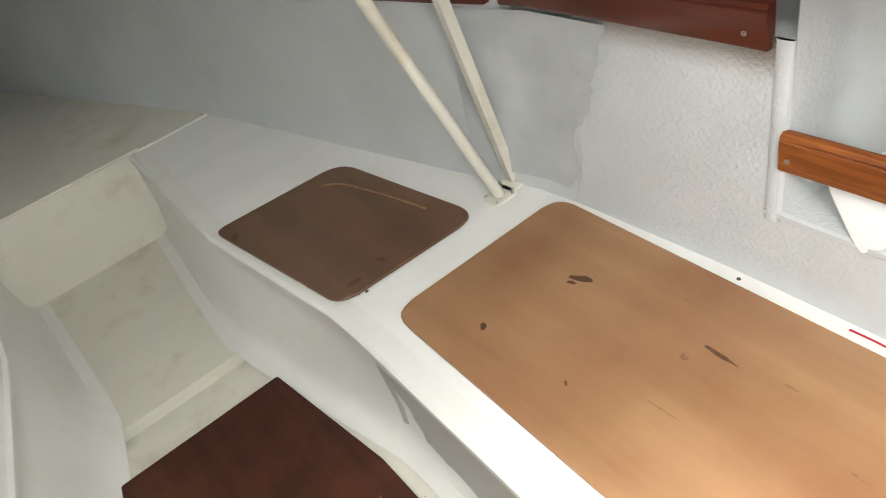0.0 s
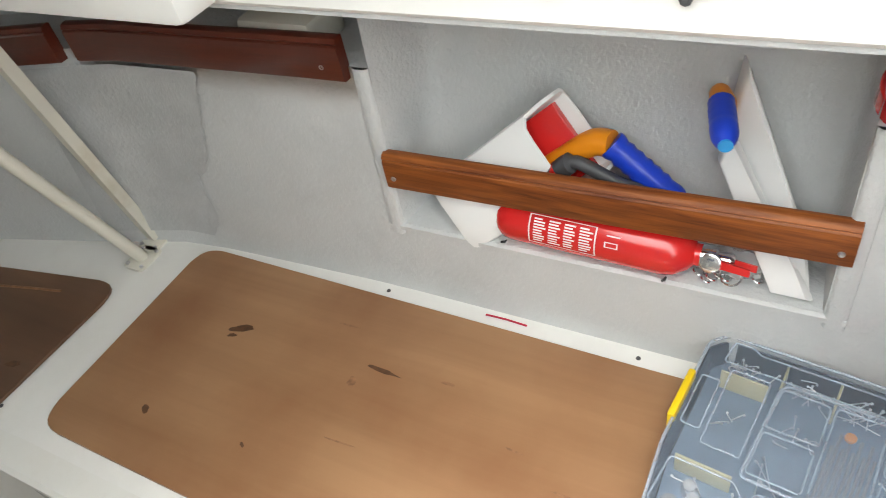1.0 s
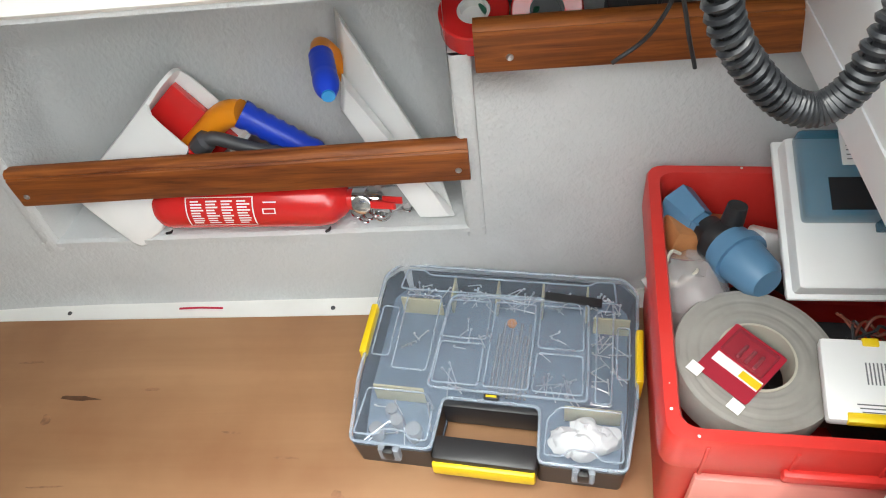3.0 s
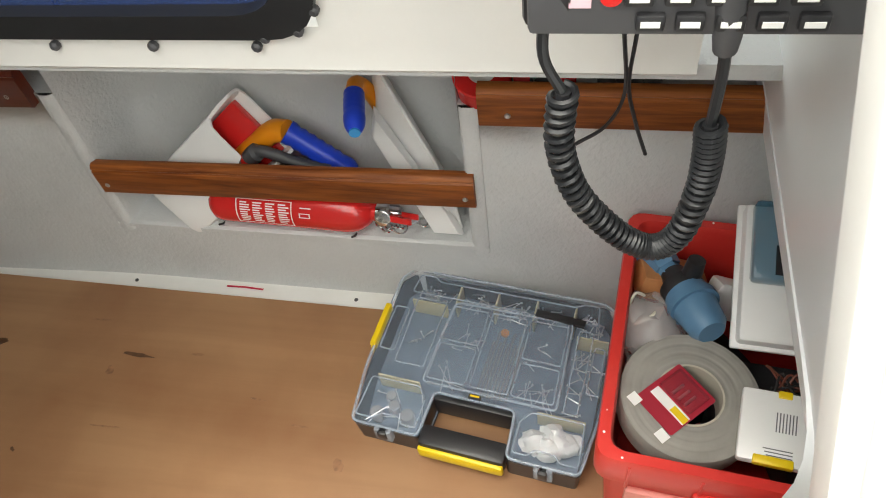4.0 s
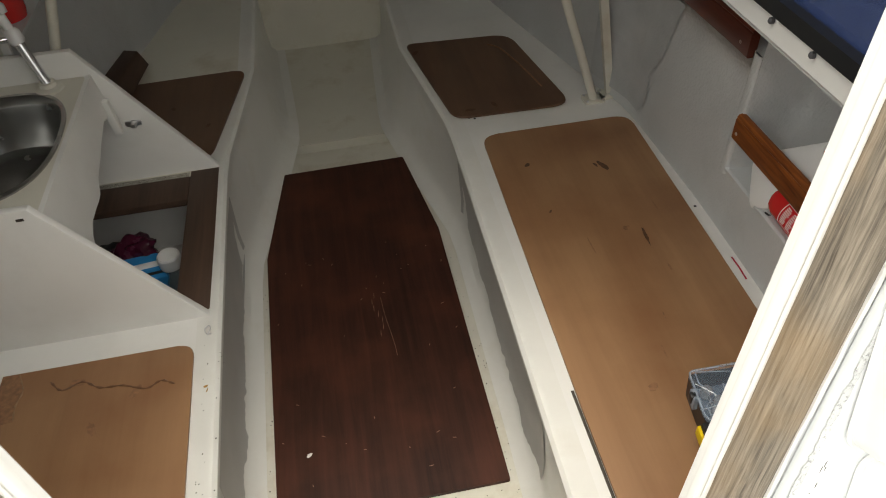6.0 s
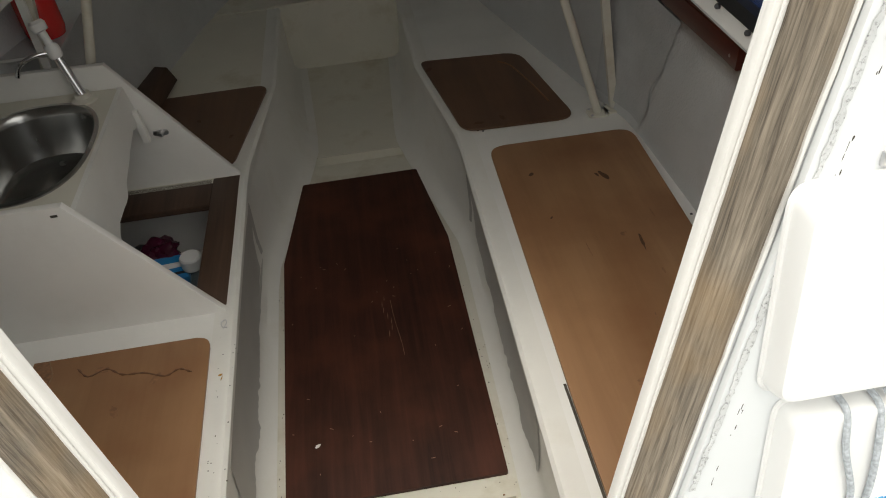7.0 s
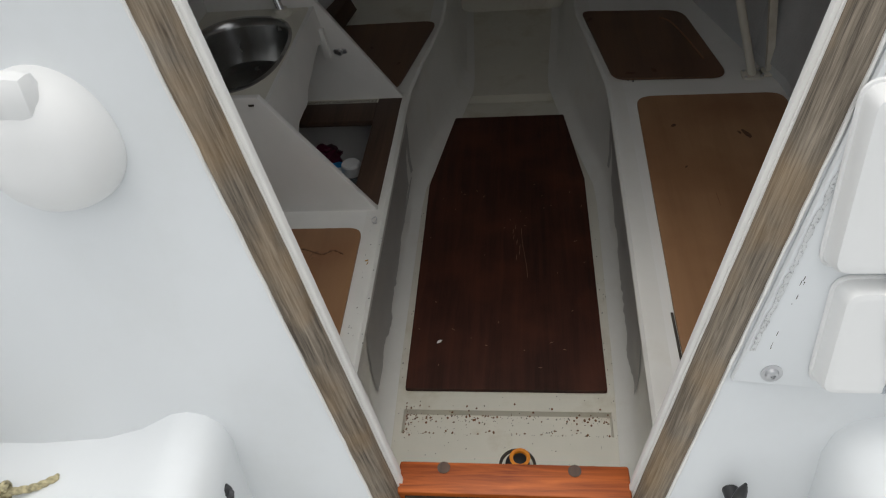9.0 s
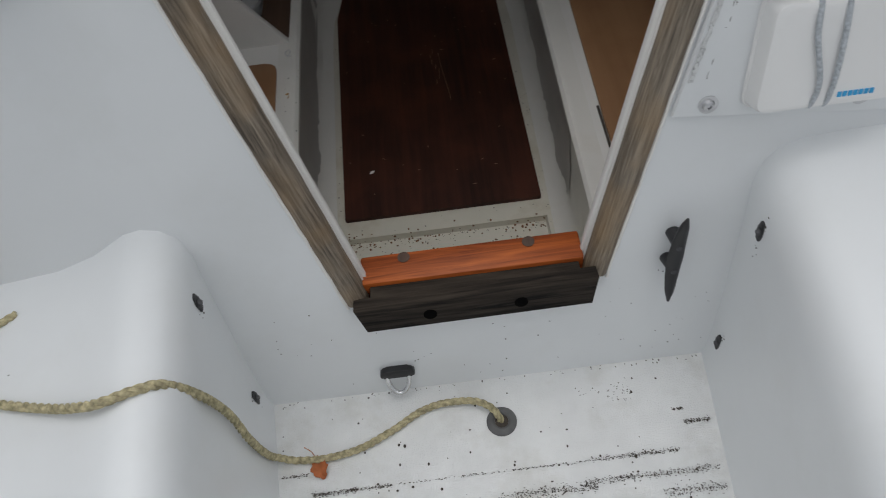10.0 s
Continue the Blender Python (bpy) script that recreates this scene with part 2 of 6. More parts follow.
def thing(name, bm, material, label, category, group="", kind=""):
    return tagged(link(name, bm, material), label, category, group, kind)


def base(name, m, label, category, group="", kind=""):
    """An Empty at the foot of a thing that has parts."""
    ob = new(name)
    ob.matrix_basis = m
    return tagged(ob, label, category, group, kind)


def box(lo, hi, bevel=0.0, bm=None, seg=2, m=None):
    bm = bm or bmesh.new()
    r = bmesh.ops.create_cube(bm, size=1)
    vs = r["verts"]
    c, s = (Vector(lo) + Vector(hi)) / 2, Vector(hi) - Vector(lo)
    for v in vs:
        v.co = Vector((v.co.x * s.x, v.co.y * s.y, v.co.z * s.z)) + c
    if bevel:
        es = list({e for v in vs for e in v.link_edges})
        nv = bmesh.ops.bevel(bm, geom=es, offset=bevel, segments=seg, affect="EDGES", profile=0.5)["verts"]
        vs = list({v for v in nv})
    if m:
        for v in {w for v in vs for f in v.link_faces for w in f.verts}:
            v.co = m @ v.co
    return bm


def prism(ring, offset, bevel=0.0, bm=None, seg=2):
    """A slab from a 3D outline, thickened by the vector offset."""
    bm = bm or bmesh.new()
    a = [bm.verts.new(Vector(p)) for p in ring]
    b = [bm.verts.new(Vector(p) + Vector(offset)) for p in ring]
    fs = [bm.faces.new(a), bm.faces.new(b[::-1])]
    for i in range(len(a)):
        j = (i + 1) % len(a)
        fs.append(bm.faces.new((a[j], a[i], b[i], b[j])))
    if bevel:
        es = list({e for e in fs[0].edges} | {e for e in fs[1].edges})
        bmesh.ops.bevel(bm, geom=es, offset=bevel, segments=seg, affect="EDGES", profile=0.5)
    return bm


def rounded(points, radius, seg=6):
    """A 2D outline with its corners rounded; radius may be a list."""
    out, k = [], len(points)
    for i, p in enumerate(points):
        r = radius[i] if isinstance(radius, (list, tuple)) else radius
        p, a, b = Vector(p), Vector(points[i - 1]), Vector(points[(i + 1) % k])
        if r <= 0:
            out.append(tuple(p))
            continue
        u, w = (a - p).normalized(), (b - p).normalized()
        s, e = p + u * r, p + w * r
        for j in range(seg + 1):
            t = j / seg
            out.append(tuple(s * (1 - t) ** 2 + p * 2 * t * (1 - t) + e * t ** 2))
    return out


def tube(points, radius, sides=10, bm=None, caps=True):
    """A tube along points; radius may be a list."""
    bm = bm or bmesh.new()
    pts = [Vector(p) for p in points]
    rings, up = [], None
    for i, p in enumerate(pts):
        d = (pts[min(i + 1, len(pts) - 1)] - pts[max(i - 1, 0)]).normalized()
        if up is None:
            up = d.orthogonal().normalized()
        up = (up - d * up.dot(d)).normalized()
        side = d.cross(up)
        r = radius[i] if isinstance(radius, (list, tuple)) else radius
        rings.append([bm.verts.new(p + (up * math.cos(a) + side * math.sin(a)) * r) for a in (2 * math.pi * k / sides for k in range(sides))])
    for a, b in zip(rings, rings[1:]):
        for k in range(sides):
            bm.faces.new((a[k], a[(k + 1) % sides], b[(k + 1) % sides], b[k]))
    if caps:
        bm.faces.new(rings[0][::-1])
        bm.faces.new(rings[-1])
    return bm


def lathe(profile, m=None, sides=24, bm=None):
    """A turned shape about z from (radius, height) pairs, placed by m."""
    bm = bm or bmesh.new()
    m = m or Matrix()
    rings = []
    for r, z in profile:
        if r < 1e-6:
            rings.append([bm.verts.new(m @ Vector((0, 0, z)))])
        else:
            rings.append([bm.verts.new(m @ Vector((r * math.cos(a), r * math.sin(a), z))) for a in (2 * math.pi * k / sides for k in range(sides))])
    for a, b in zip(rings, rings[1:]):
        for k in range(sides):
            j = (k + 1) % sides
            if len(a) == 1 and len(b) == 1:
                continue
            if len(a) == 1:
                bm.faces.new((a[0], b[k], b[j]))
            elif len(b) == 1:
                bm.faces.new((a[k], a[j], b[0]))
            else:
                bm.faces.new((a[k], a[j], b[j], b[k]))
    return bm


def grid(fn, nu, nv, bm=None, closed=False):
    """A sheet of points fn(u, v), u and v from 0 to 1."""
    bm = bm or bmesh.new()
    vs = [[bm.verts.new(Vector(fn(i / nu, j / nv))) for j in range(nv + 1)] for i in range(nu + 1)]
    for i in range(nu):
        for j in range(nv):
            bm.faces.new((vs[i][j], vs[i + 1][j], vs[i + 1][j + 1], vs[i][j + 1]))
    return bm


def thicken(bm, d):
    bmesh.ops.recalc_face_normals(bm, faces=bm.faces)
    bmesh.ops.solidify(bm, geom=list(bm.faces), thickness=d)
    return bm


def smooth_path(points, n=8):
    """A Catmull-Rom curve through points."""
    p = [Vector(q) for q in points]
    p = [p[0] * 2 - p[1]] + p + [p[-1] * 2 - p[-2]]
    out = []
    for i in range(1, len(p) - 2):
        for k in range(n):
            t = k / n
            out.append(0.5 * (2 * p[i] + (p[i + 1] - p[i - 1]) * t + (2 * p[i - 1] - 5 * p[i] + 4 * p[i + 1] - p[i + 2]) * t * t
                              + (3 * p[i] - p[i - 1] - 3 * p[i + 1] + p[i + 2]) * t ** 3))
    return out + [p[-2]]


def lerp(table, v):
    """Piecewise linear look-up."""
    xs = [a for a, _ in table]
    return float(np.interp(v, xs, [b for _, b in table]))


# ---- the boat's shell ----
BERTH = 0.322           # height of the berth tops over the cabin sole
MID = 0.046              # centre line of the companionway


def bulk_y(z):
    """The aft cabin bulkhead leans forward."""
    return -0.157 + 0.17 * (z - 0.58)


def on_bulk(x, z, off=0.0):
    """A point on the cockpit face of the bulkhead, off metres proud of it."""
    return Vector((x, bulk_y(z) - off * 0.984, z + off * 0.177))


def half_open(z):
    """Half the clear width of the V-shaped companionway."""
    return 0.175 + 0.204 * (z - 0.72)


HULL = [(-3.0, 0.80), (-0.6, 0.91), (0.0, 0.905), (0.3, 0.905), (1.0, 0.912), (1.47, 0.895), (1.68, 0.835), (2.13, 0.722), (2.7, 0.585), (3.28, 0.374), (4.03, 0.09), (4.2, 0.02)]
FOOT = [(-1, 0.325), (0.2, 0.325), (0.8, 0.335), (1.5, 0.342), (1.56, 0.338), (2.07, 0.268), (2.8, 0.266)]   # lip of the berths
FLOOR_EDGE = [(-1, 0.325), (0.25, 0.325), (0.6, 0.335), (1.40, 0.345), (1.9, 0.235), (2.1, 0.20), (2.8, 0.24)]

# water outside, never in view, added as ground and for bounce light
bm = bmesh.new()
bmesh.ops.create_grid(bm, x_segments=8, y_segments=8, size=900)
for v in bm.verts:
    v.co.z = -0.55
thing("water", bm, FENDER, "unseen dark water added round the boat for bounce light", "water", kind="structure")

# cabin sole with two drain slots, one mesh of strips
SLOTS = ((-0.268, 0.28, 0.372, 0.446), (-0.205, 0.190, 1.955, 2.035))


def floor_z(y):
    return lerp([(-1, 0.0), (2.03, 0.0), (2.8, 0.03), (3, 0.03)], y)


bm = bmesh.new()
ys = sorted({-0.12, 0.1, 0.372, 0.446, 0.8, 1.2, 1.4, 1.6, 1.8, 1.955, 2.035, 2.2, 2.5, 2.8})
for y0, y1 in zip(ys, ys[1:]):
    e0, e1 = lerp(FLOOR_EDGE, y0), lerp(FLOOR_EDGE, y1)
    cut = [s for s in SLOTS if s[2] <= y0 + 1e-6 and s[3] >= y1 - 1e-6]
    spans = [(-e0, e0, -e1, e1)]
    if cut:
        s = cut[0]
        spans = [(-e0, s[0], -e1, s[0]), (s[1], e0, s[1], e1)]
    for a0, b0, a1, b1 in spans:
        q = [bm.verts.new(p) for p in ((a0, y0, floor_z(y0) - 0.006), (b0, y0, floor_z(y0) - 0.006), (b1, y1, floor_z(y1) - 0.006), (a1, y1, floor_z(y1) - 0.006))]
        bm.faces.new(q)
for x0, x1, y0, y1 in SLOTS:
    r = [(x0, y0), (x1, y0), (x1, y1), (x0, y1)]
    t = [bm.verts.new((x, y, -0.006)) for x, y in r]
    b = [bm.verts.new((x + (0.004 if x < 0 else -0.004), y + (0.004 if y == y0 else -0.004), -0.024 if y0 < 1 else -0.042)) for x, y in r]
    bm.faces.new(b)
    for i in range(4):
        bm.faces.new((t[i], t[(i + 1) % 4], b[(i + 1) % 4], b[i]))
bmesh.ops.remove_doubles(bm, verts=bm.verts, dist=0.0005)
thing("floor", bm, CREAM, "cream painted moulded cabin sole with drain slots", "floor", kind="structure")


# berth fronts: rounded lip, vertical face, cove down to the sole
FRONT = [(0.05, BERTH + 0.001, 0), (0.020, BERTH + 0.001, 0), (0.012, BERTH + 0.004, 0), (0.002, BERTH + 0.003, 0), (-0.006, BERTH - 0.005, 0), (-0.007, BERTH - 0.014, 0),
         (-0.002, BERTH - 0.024, 0), (0.004, 0.25, 1), (0.010, 0.12, 1), (0.006, 0.045, 1), (-0.012, 0.012, 1), (-0.045, -0.003, 1)]


def front_x(y, d, z, low):
    w = 0 if not low else min(1, (BERTH - z) / BERTH)
    return lerp(FOOT, y) * (1 - w) + (lerp(FLOOR_EDGE, y) + (0.006 if y < 1.4 else 0)) * w + d


def front_face(y, z):
    """Half width of the berth front at a height below its lip."""
    zs, ds = [0.012, 0.045, 0.12, 0.25], [-0.012, 0.006, 0.010, 0.004]
    return front_x(y, float(np.interp(z, zs, ds)), z, 1)


def berth_front(side):
    ys = list(np.linspace(-0.12, 1.4, 16)) + list(np.linspace(1.45, 2.8, 14))

    def at(u, v):
        y = ys[round(u * (len(ys) - 1))]
        d, z, low = FRONT[round(v * (len(FRONT) - 1))]
        return side * front_x(y, d, z, low), y, max(z, floor_z(y) - 0.003)
    return grid(at, len(ys) - 1, len(FRONT) - 1)


def grey_patch(side):
    """Grey primer on the berth front, with a ragged brushed lower edge."""
    def at(u, v):
        y = 0.47 + (1.42 - 0.47) * u
        low = 0.035 + 0.055 * max(0, u - 0.5) + 0.018 * noise.noise(Vector((y * 9, side * 3, 0))) + 0.006 * noise.noise(Vector((y * 45, side * 3, 2)))
        z = low + (0.30 - low) * v
        return side * (front_face(y, z) - 0.0025), y, z
    return grid(at, 90, 8)


for side in (1, -1):
    thing("berth_front", berth_front(side), LIP, "cream painted moulded berth front with rounded lip", "berth front", kind="structure")
    thing("paint_patch", grey_patch(side), GREY_FACE, "grey primer patch with a ragged brushed edge", "paint patch", kind="structure")


# front end of the foot well and the forward berth top
prism([(-0.30, 2.795, BERTH + 0.012), (0.30, 2.795, BERTH + 0.012), (0.30, 2.775, -0.02), (-0.30, 2.775, -0.02)], (0, 0.02, 0), bm=(bm := bmesh.new()))
thing("foot_well_panel", bm, CREAM, "cream painted panel closing the forward foot well", "panel", kind="structure")


def top_strip(side, y0, y1, inner, outer, n=12, z=BERTH):
    def at(u, v, dz=0.0):
        y = y0 + (y1 - y0) * u
        a, b = inner(y), outer(y)
        return side * (a + (b - a) * v), y, z - dz
    return grid(lambda u, v: at(u, v, 0.008), n, 6, bm=grid(at, n, 6))


hull_w = lambda y: lerp(HULL, y)
lip_w = lambda y: lerp(FOOT, y) + 0.03
thing("berth_top", top_strip(1, -2.0, 2.8, lip_w, lambda y: hull_w(y) + 0.02, 40), WHITE, "white painted berth top under plywood boards", "berth", kind="structure")
# the port top is open over the locker
bm = top_strip(-1, -2.0, 0.905, lip_w, lambda y: hull_w(y) + 0.02, 20)
thing("berth_top", bm, WHITE, "white painted port berth top under a plywood board", "berth", kind="structure")
bm = top_strip(-1, 1.47, 2.8, lip_w, lambda y: hull_w(y) + 0.02, 20)
thing("berth_top", bm, CREAM, "cream painted forward port berth top", "berth", kind="structure")
bm = grid(lambda u, v: (lerp(HULL, 2.8 + 1.35 * u) * 1.03 * (2 * v - 1), 2.79 + 1.35 * u, BERTH + 0.006), 10, 8)
thing("forward_berth", thicken(bm, 0.008), CREAM, "cream painted forward berth top running into the bow", "berth", kind="structure")


# grey hull lining, leaning outboard, both sides and round the bow
def hull_at(y, z):
    return lerp(HULL, y) + 0.05 * (z - 0.33) + (0.10 * max(0.0, z - 0.78) if y > 1.0 else 0)


NICHE = (0.285, 0.93, 0.486)     # aft end, forward end, floor of the side locker
SHELF = 0.775


def lining(side, y0, y1, z0, z1, n, k=6):
    return grid(lambda u, v: (side * hull_at(y0 + (y1 - y0) * u, z0 + (z1 - z0) * v), y0 + (y1 - y0) * u, z0 + (z1 - z0) * v), n, k)


bm = bmesh.new()
for a, b, z0, z1, n in ((-2.0, NICHE[0], 0.30, SHELF, 14), (NICHE[0], NICHE[1], 0.30, NICHE[2], 6), (NICHE[1], 1.5, 0.30, SHELF, 5), (1.5, 4.19, 0.30, SHELF, 36)):
    grid(lambda u, v: (hull_at(a + (b - a) * u, z0 + (z1 - z0) * v), a + (b - a) * u, z0 + (z1 - z0) * v), n, 6, bm=bm)
# pocket of the side locker, its rounded rim, and the shelf above
D = 0.125
f = lambda y, z, d: (hull_at(y, z) + d, y, z)
y0, y1, zf = NICHE
plan = [(y1, 0.0)] + rounded([(y1 - 0.004, 0.01), (y1 - 0.02, D), (y0 + 0.008, D), (y0 + 0.002, 0.01)], [0, 0.05, 0.03, 0], 7) + [(y0, 0.0)]
n = len(plan) - 1
grid(lambda u, v: f(plan[round(u * n)][0], zf + (1.0 - zf) * v, plan[round(u * n)][1] + (0.03 * v if 0 < u < 1 else 0)), n, 5, bm=bm)
bm.faces.new([bm.verts.new(f(y, zf, d)) for y, d in plan])
for a, b in ((-2.0, y0), (y1, 1.5), (1.5, 4.15)):
    n = 4 if b < 1 else 20
    grid(lambda u, v: (hull_at(a + (b - a) * u, SHELF) + v * 0.2, a + (b - a) * u, SHELF), n, 2, bm=bm)
    grid(lambda u, v: (hull_at(a + (b - a) * u, SHELF) + 0.17 + 0.05 * v, a + (b - a) * u, SHELF + v * 0.3), n, 2, bm=bm)
bmesh.ops.remove_doubles(bm, verts=bm.verts, dist=0.0006)
thing("wall_starboard", bm, GREY, "grey painted textured hull lining with a side locker", "wall", kind="structure")
bm = grid(lambda u, v: (-hull_at(-2 + 3.5 * u, 0.02 + 0.98 * v) - 0.085, -2 + 3.5 * u, 0.02 + 0.98 * v), 14, 6)
grid(lambda u, v: (-hull_at(1.5 + 2.69 * u, 0.3 + 0.7 * v), 1.5 + 2.69 * u, 0.3 + 0.7 * v), 30, 6, bm=bm)
thing("wall_port", bm, GREY, "grey painted hull lining on the port side", "wall", kind="structure")

def damp_at(u, v):
    """Damp patch on the lining, with an uneven edge."""
    z = 0.36 + 0.385 * v
    aft = 1.40 - 0.13 * v + 0.035 * noise.noise(Vector((z * 11, 4, 0))) + 0.008 * noise.noise(Vector((z * 50, 7, 1)))
    y = aft + (1.66 - aft) * u
    return hull_at(y, z) - 0.007, y, z


thing("damp_patch", grid(damp_at, 14, 60), DAMP, "darker damp patch on the grey hull lining", "stain", kind="structure")

# side locker rim: a flat rounded flange a little proud of the lining
bm = bmesh.new()
prof = [(0.0, 0.004), (0.002, -0.003), (0.006, -0.006), (0.022, -0.006), (0.028, -0.003), (0.030, 0.003)]


def flange(path, out_y, out_z):
    k = len(prof) - 1
    m = len(path) - 1

    def at(u, v):
        y, z = path[round(u * m)]
        d, x = prof[round(v * k)]
        sy, sz = (out_y, out_z) if not callable(out_y) else out_y(round(u * m))
        return hull_at(y, z) + x, y + sy * d, z + sz * d
    grid(at, m, k, bm=bm)


flange([(y1, SHELF - 0.31 * t) for t in np.linspace(0, 1, 8)], 1, 0)
flange([(y0, SHELF - 0.31 * t) for t in np.linspace(0, 1, 8)], -1, 0)
flange([(y0 - 0.028 + (y1 - y0 + 0.056) * t, zf) for t in np.linspace(0, 1, 12)], 0, -0.5)
thing("locker_rim", bm, GREY, "grey painted rounded flange of the side locker", "trim", kind="structure")

# deck underside, cabin sides and roof
EDGE = 0.945
for side in (1, -1):
    bm = grid(lambda u, v: (side * (0.785 + 0.45 * v - (0.0 if u < 0.6 else 0.9 * (u - 0.6) * 1.0)), -2 + 6.3 * u, EDGE + 0.012 + 0.03 * v), 30, 3)
    thing("side_deck", thicken(bm, 0.02), GREY, "grey underside of the side deck", "deck", kind="structure")


def cabin_x(y, z):
    return lerp([(-0.2, 0.78), (1.4, 0.78), (2.6, 0.50), (3.2, 0.32)], y) - 0.02 * (z - EDGE)


WIN = (0.385, 1.15, 1.005, 1.23)     # cabin window: aft and forward ends, sill and head
for side in (1, -1):
    bm = bmesh.new()

    def side_pt(y, z, d=0.0):
        return side * (cabin_x(y, z) + d), y, z

    for ya, yb, za, zb, n in ((0.0, 3.2, EDGE + 0.02, WIN[2], 20), (0.0, WIN[0], WIN[2], WIN[3], 4), (WIN[1], 3.2, WIN[2], WIN[3], 14), (0.0, 3.2, WIN[3], 1.45, 20)):
        for d in (0.0, 0.02):
            grid(lambda u, v: side_pt(ya + (yb - ya) * u, za + (zb - za) * v, d), n, 2, bm=bm)
    for ya, za, yb, zb in ((WIN[0], WIN[2], WIN[1], WIN[2]), (WIN[0], WIN[3], WIN[1], WIN[3]), (WIN[0], WIN[2], WIN[0], WIN[3]), (WIN[1], WIN[2], WIN[1], WIN[3])):
        bm.faces.new([bm.verts.new(p) for p in (side_pt(ya, za), side_pt(yb, zb), side_pt(yb, zb, 0.02), side_pt(ya, za, 0.02))])
    edge = [(0.03, EDGE + 0.016), (0.012, EDGE + 0.002), (0.002, EDGE), (-0.003, EDGE + 0.006), (0.0, EDGE + 0.02)]
    grid(lambda u, v: side_pt(3.2 * u, edge[round(v * 4)][1], edge[round(v * 4)][0]), 20, 4, bm=bm)
    bmesh.ops.remove_doubles(bm, verts=bm.verts, dist=0.0006)
    thing("cabin_side", bm, WHITE, "white moulded cabin side with a tinted window", "cabin side", kind="structure")
    # window: black rubber-framed tinted pane with small clips
    win = base("window_1" if side > 0 else "window_2", Matrix(), "black framed window with a blue tinted pane", "window", kind="structure")
    rg = rounded([(WIN[0], WIN[2]), (WIN[1], WIN[2]), (WIN[1], WIN[3]), (WIN[0], WIN[3])], 0.07)
    cy, cz = (WIN[0] + WIN[1]) / 2, (WIN[2] + WIN[3]) / 2
    ri = [(cy + (y - cy) * 0.93, cz + (z - cz) * 0.80) for y, z in rg]
    ro = [(cy + (y - cy) * 1.03, cz + (z - cz) * 1.08) for y, z in rg]
    fb = bmesh.new()
    loops = [[fb.verts.new(side_pt(y, z, d)) for y, z in r] for r, d in ((ro, -0.001), (ro, -0.012), (ri, -0.014), (ri, 0.016))]
    for a, b in zip(loops, loops[1:]):
        for k in range(len(a)):
            q = (k + 1) % len(a)
            fb.faces.new((a[k], a[q], b[q], b[k]))
    part("window_frame", fb, RUBBER, win, "black rubber window frame")
    pb = bmesh.new()
    ra = [pb.verts.new(side_pt(y, z, 0.008)) for y, z in ri]
    rb = [pb.verts.new(side_pt(y, z, 0.013)) for y, z in ri]
    pb.faces.new(ra)
    pb.faces.new(rb[::-1])
    pane = part("pane", pb, PANE, win, "blue tinted wet acrylic pane")
    pane.visible_shadow = False
    for k in range(0, len(ro), 2):
        y, z = ro[k]
        part("clip", lathe([(0.006, 0), (0.006, 0.006), (0.003, 0.009), (0, 0.009)], Matrix.Translation(side_pt(y, z, -0.004)) @ pose(0, 0, 0, 0, -90 * side, 0), 8), DARK_GREY, win)
    for k in range(6):
        y, z = WIN[0] + (k + 0.6) * 0.125, WIN[2] - 0.022
        part("clip", lathe([(0.006, 0), (0.006, 0.006), (0.003, 0.009), (0, 0.009)], Matrix.Translation(side_pt(y, z, -0.002)) @ pose(0, 0, 0, 0, -90 * side, 0), 8), DARK_GREY, win)

# roof, out of view, with the hatch slid open; opening widened to brighten the cabin
bm = bmesh.new()
for lo, hi in (((-1.2, -0.02, 1.45), (-0.41, 0.80, 1.48)), ((0.51, -0.02, 1.45), (1.2, 0.80, 1.48)), ((-1.2, 0.80, 1.45), (1.2, 4.4, 1.48))):
    box(lo, hi, bm=bm)
thing("ceiling", bm, WHITE, "unseen white cabin roof, its open hatch widened to light the cabin", "ceiling", kind="structure")

thing("foredeck", box((-1.22, 3.2, 0.96), (1.22, 4.5, 0.99)), WHITE, "plain white underside of the foredeck", "deck", kind="structure")
thing("cabin_front", box((-0.75, 3.17, 0.955), (0.75, 3.2, 1.452)), WHITE, "plain white front of the cabin", "cabin front", kind="structure")
# added panel that stops daylight leaking in at the bow end
thing("bow_panel", box((-0.4, 4.16, -0.1), (0.4, 4.19, 1.0)), GREY, "grey panel added across the bow to block leaking daylight", "wall", kind="structure")

# ---- aft bulkhead with the V-shaped companionway ----
ring = [(-1.15, 0.70), (-0.36, 0.70), (-0.36, 0.0), (0.46, 0.0), (0.46, 0.77), (1.15, 0.77), (1.15, 1.30), (0.8, 1.46),
        (MID + half_open(1.46) + 0.032, 1.47), (MID + half_open(0.585) + 0.032, 0.585), (MID - half_open(0.585) - 0.032, 0.585), (MID - half_open(1.46) - 0.032, 1.47), (-0.8, 1.46), (-1.15, 1.30)]
bm = prism([on_bulk(x, z) for x, z in ring], (0, 0.012, -0.002))
thing("wall_aft", bm, GELCOAT, "white gelcoat bulkhead with a V-shaped companionway", "wall", kind="structure")

# cockpit floor and seats
bm = grid(lambda u, v: (-0.345 + 0.80 * u, -0.16 - 1.9 * v, 0.372 - 0.01 * v), 8, 16)
thing("cockpit_floor", thicken(bm, 0.01), DECK, "worn white non-slip cockpit floor with dirty streaks", "floor", kind="structure")


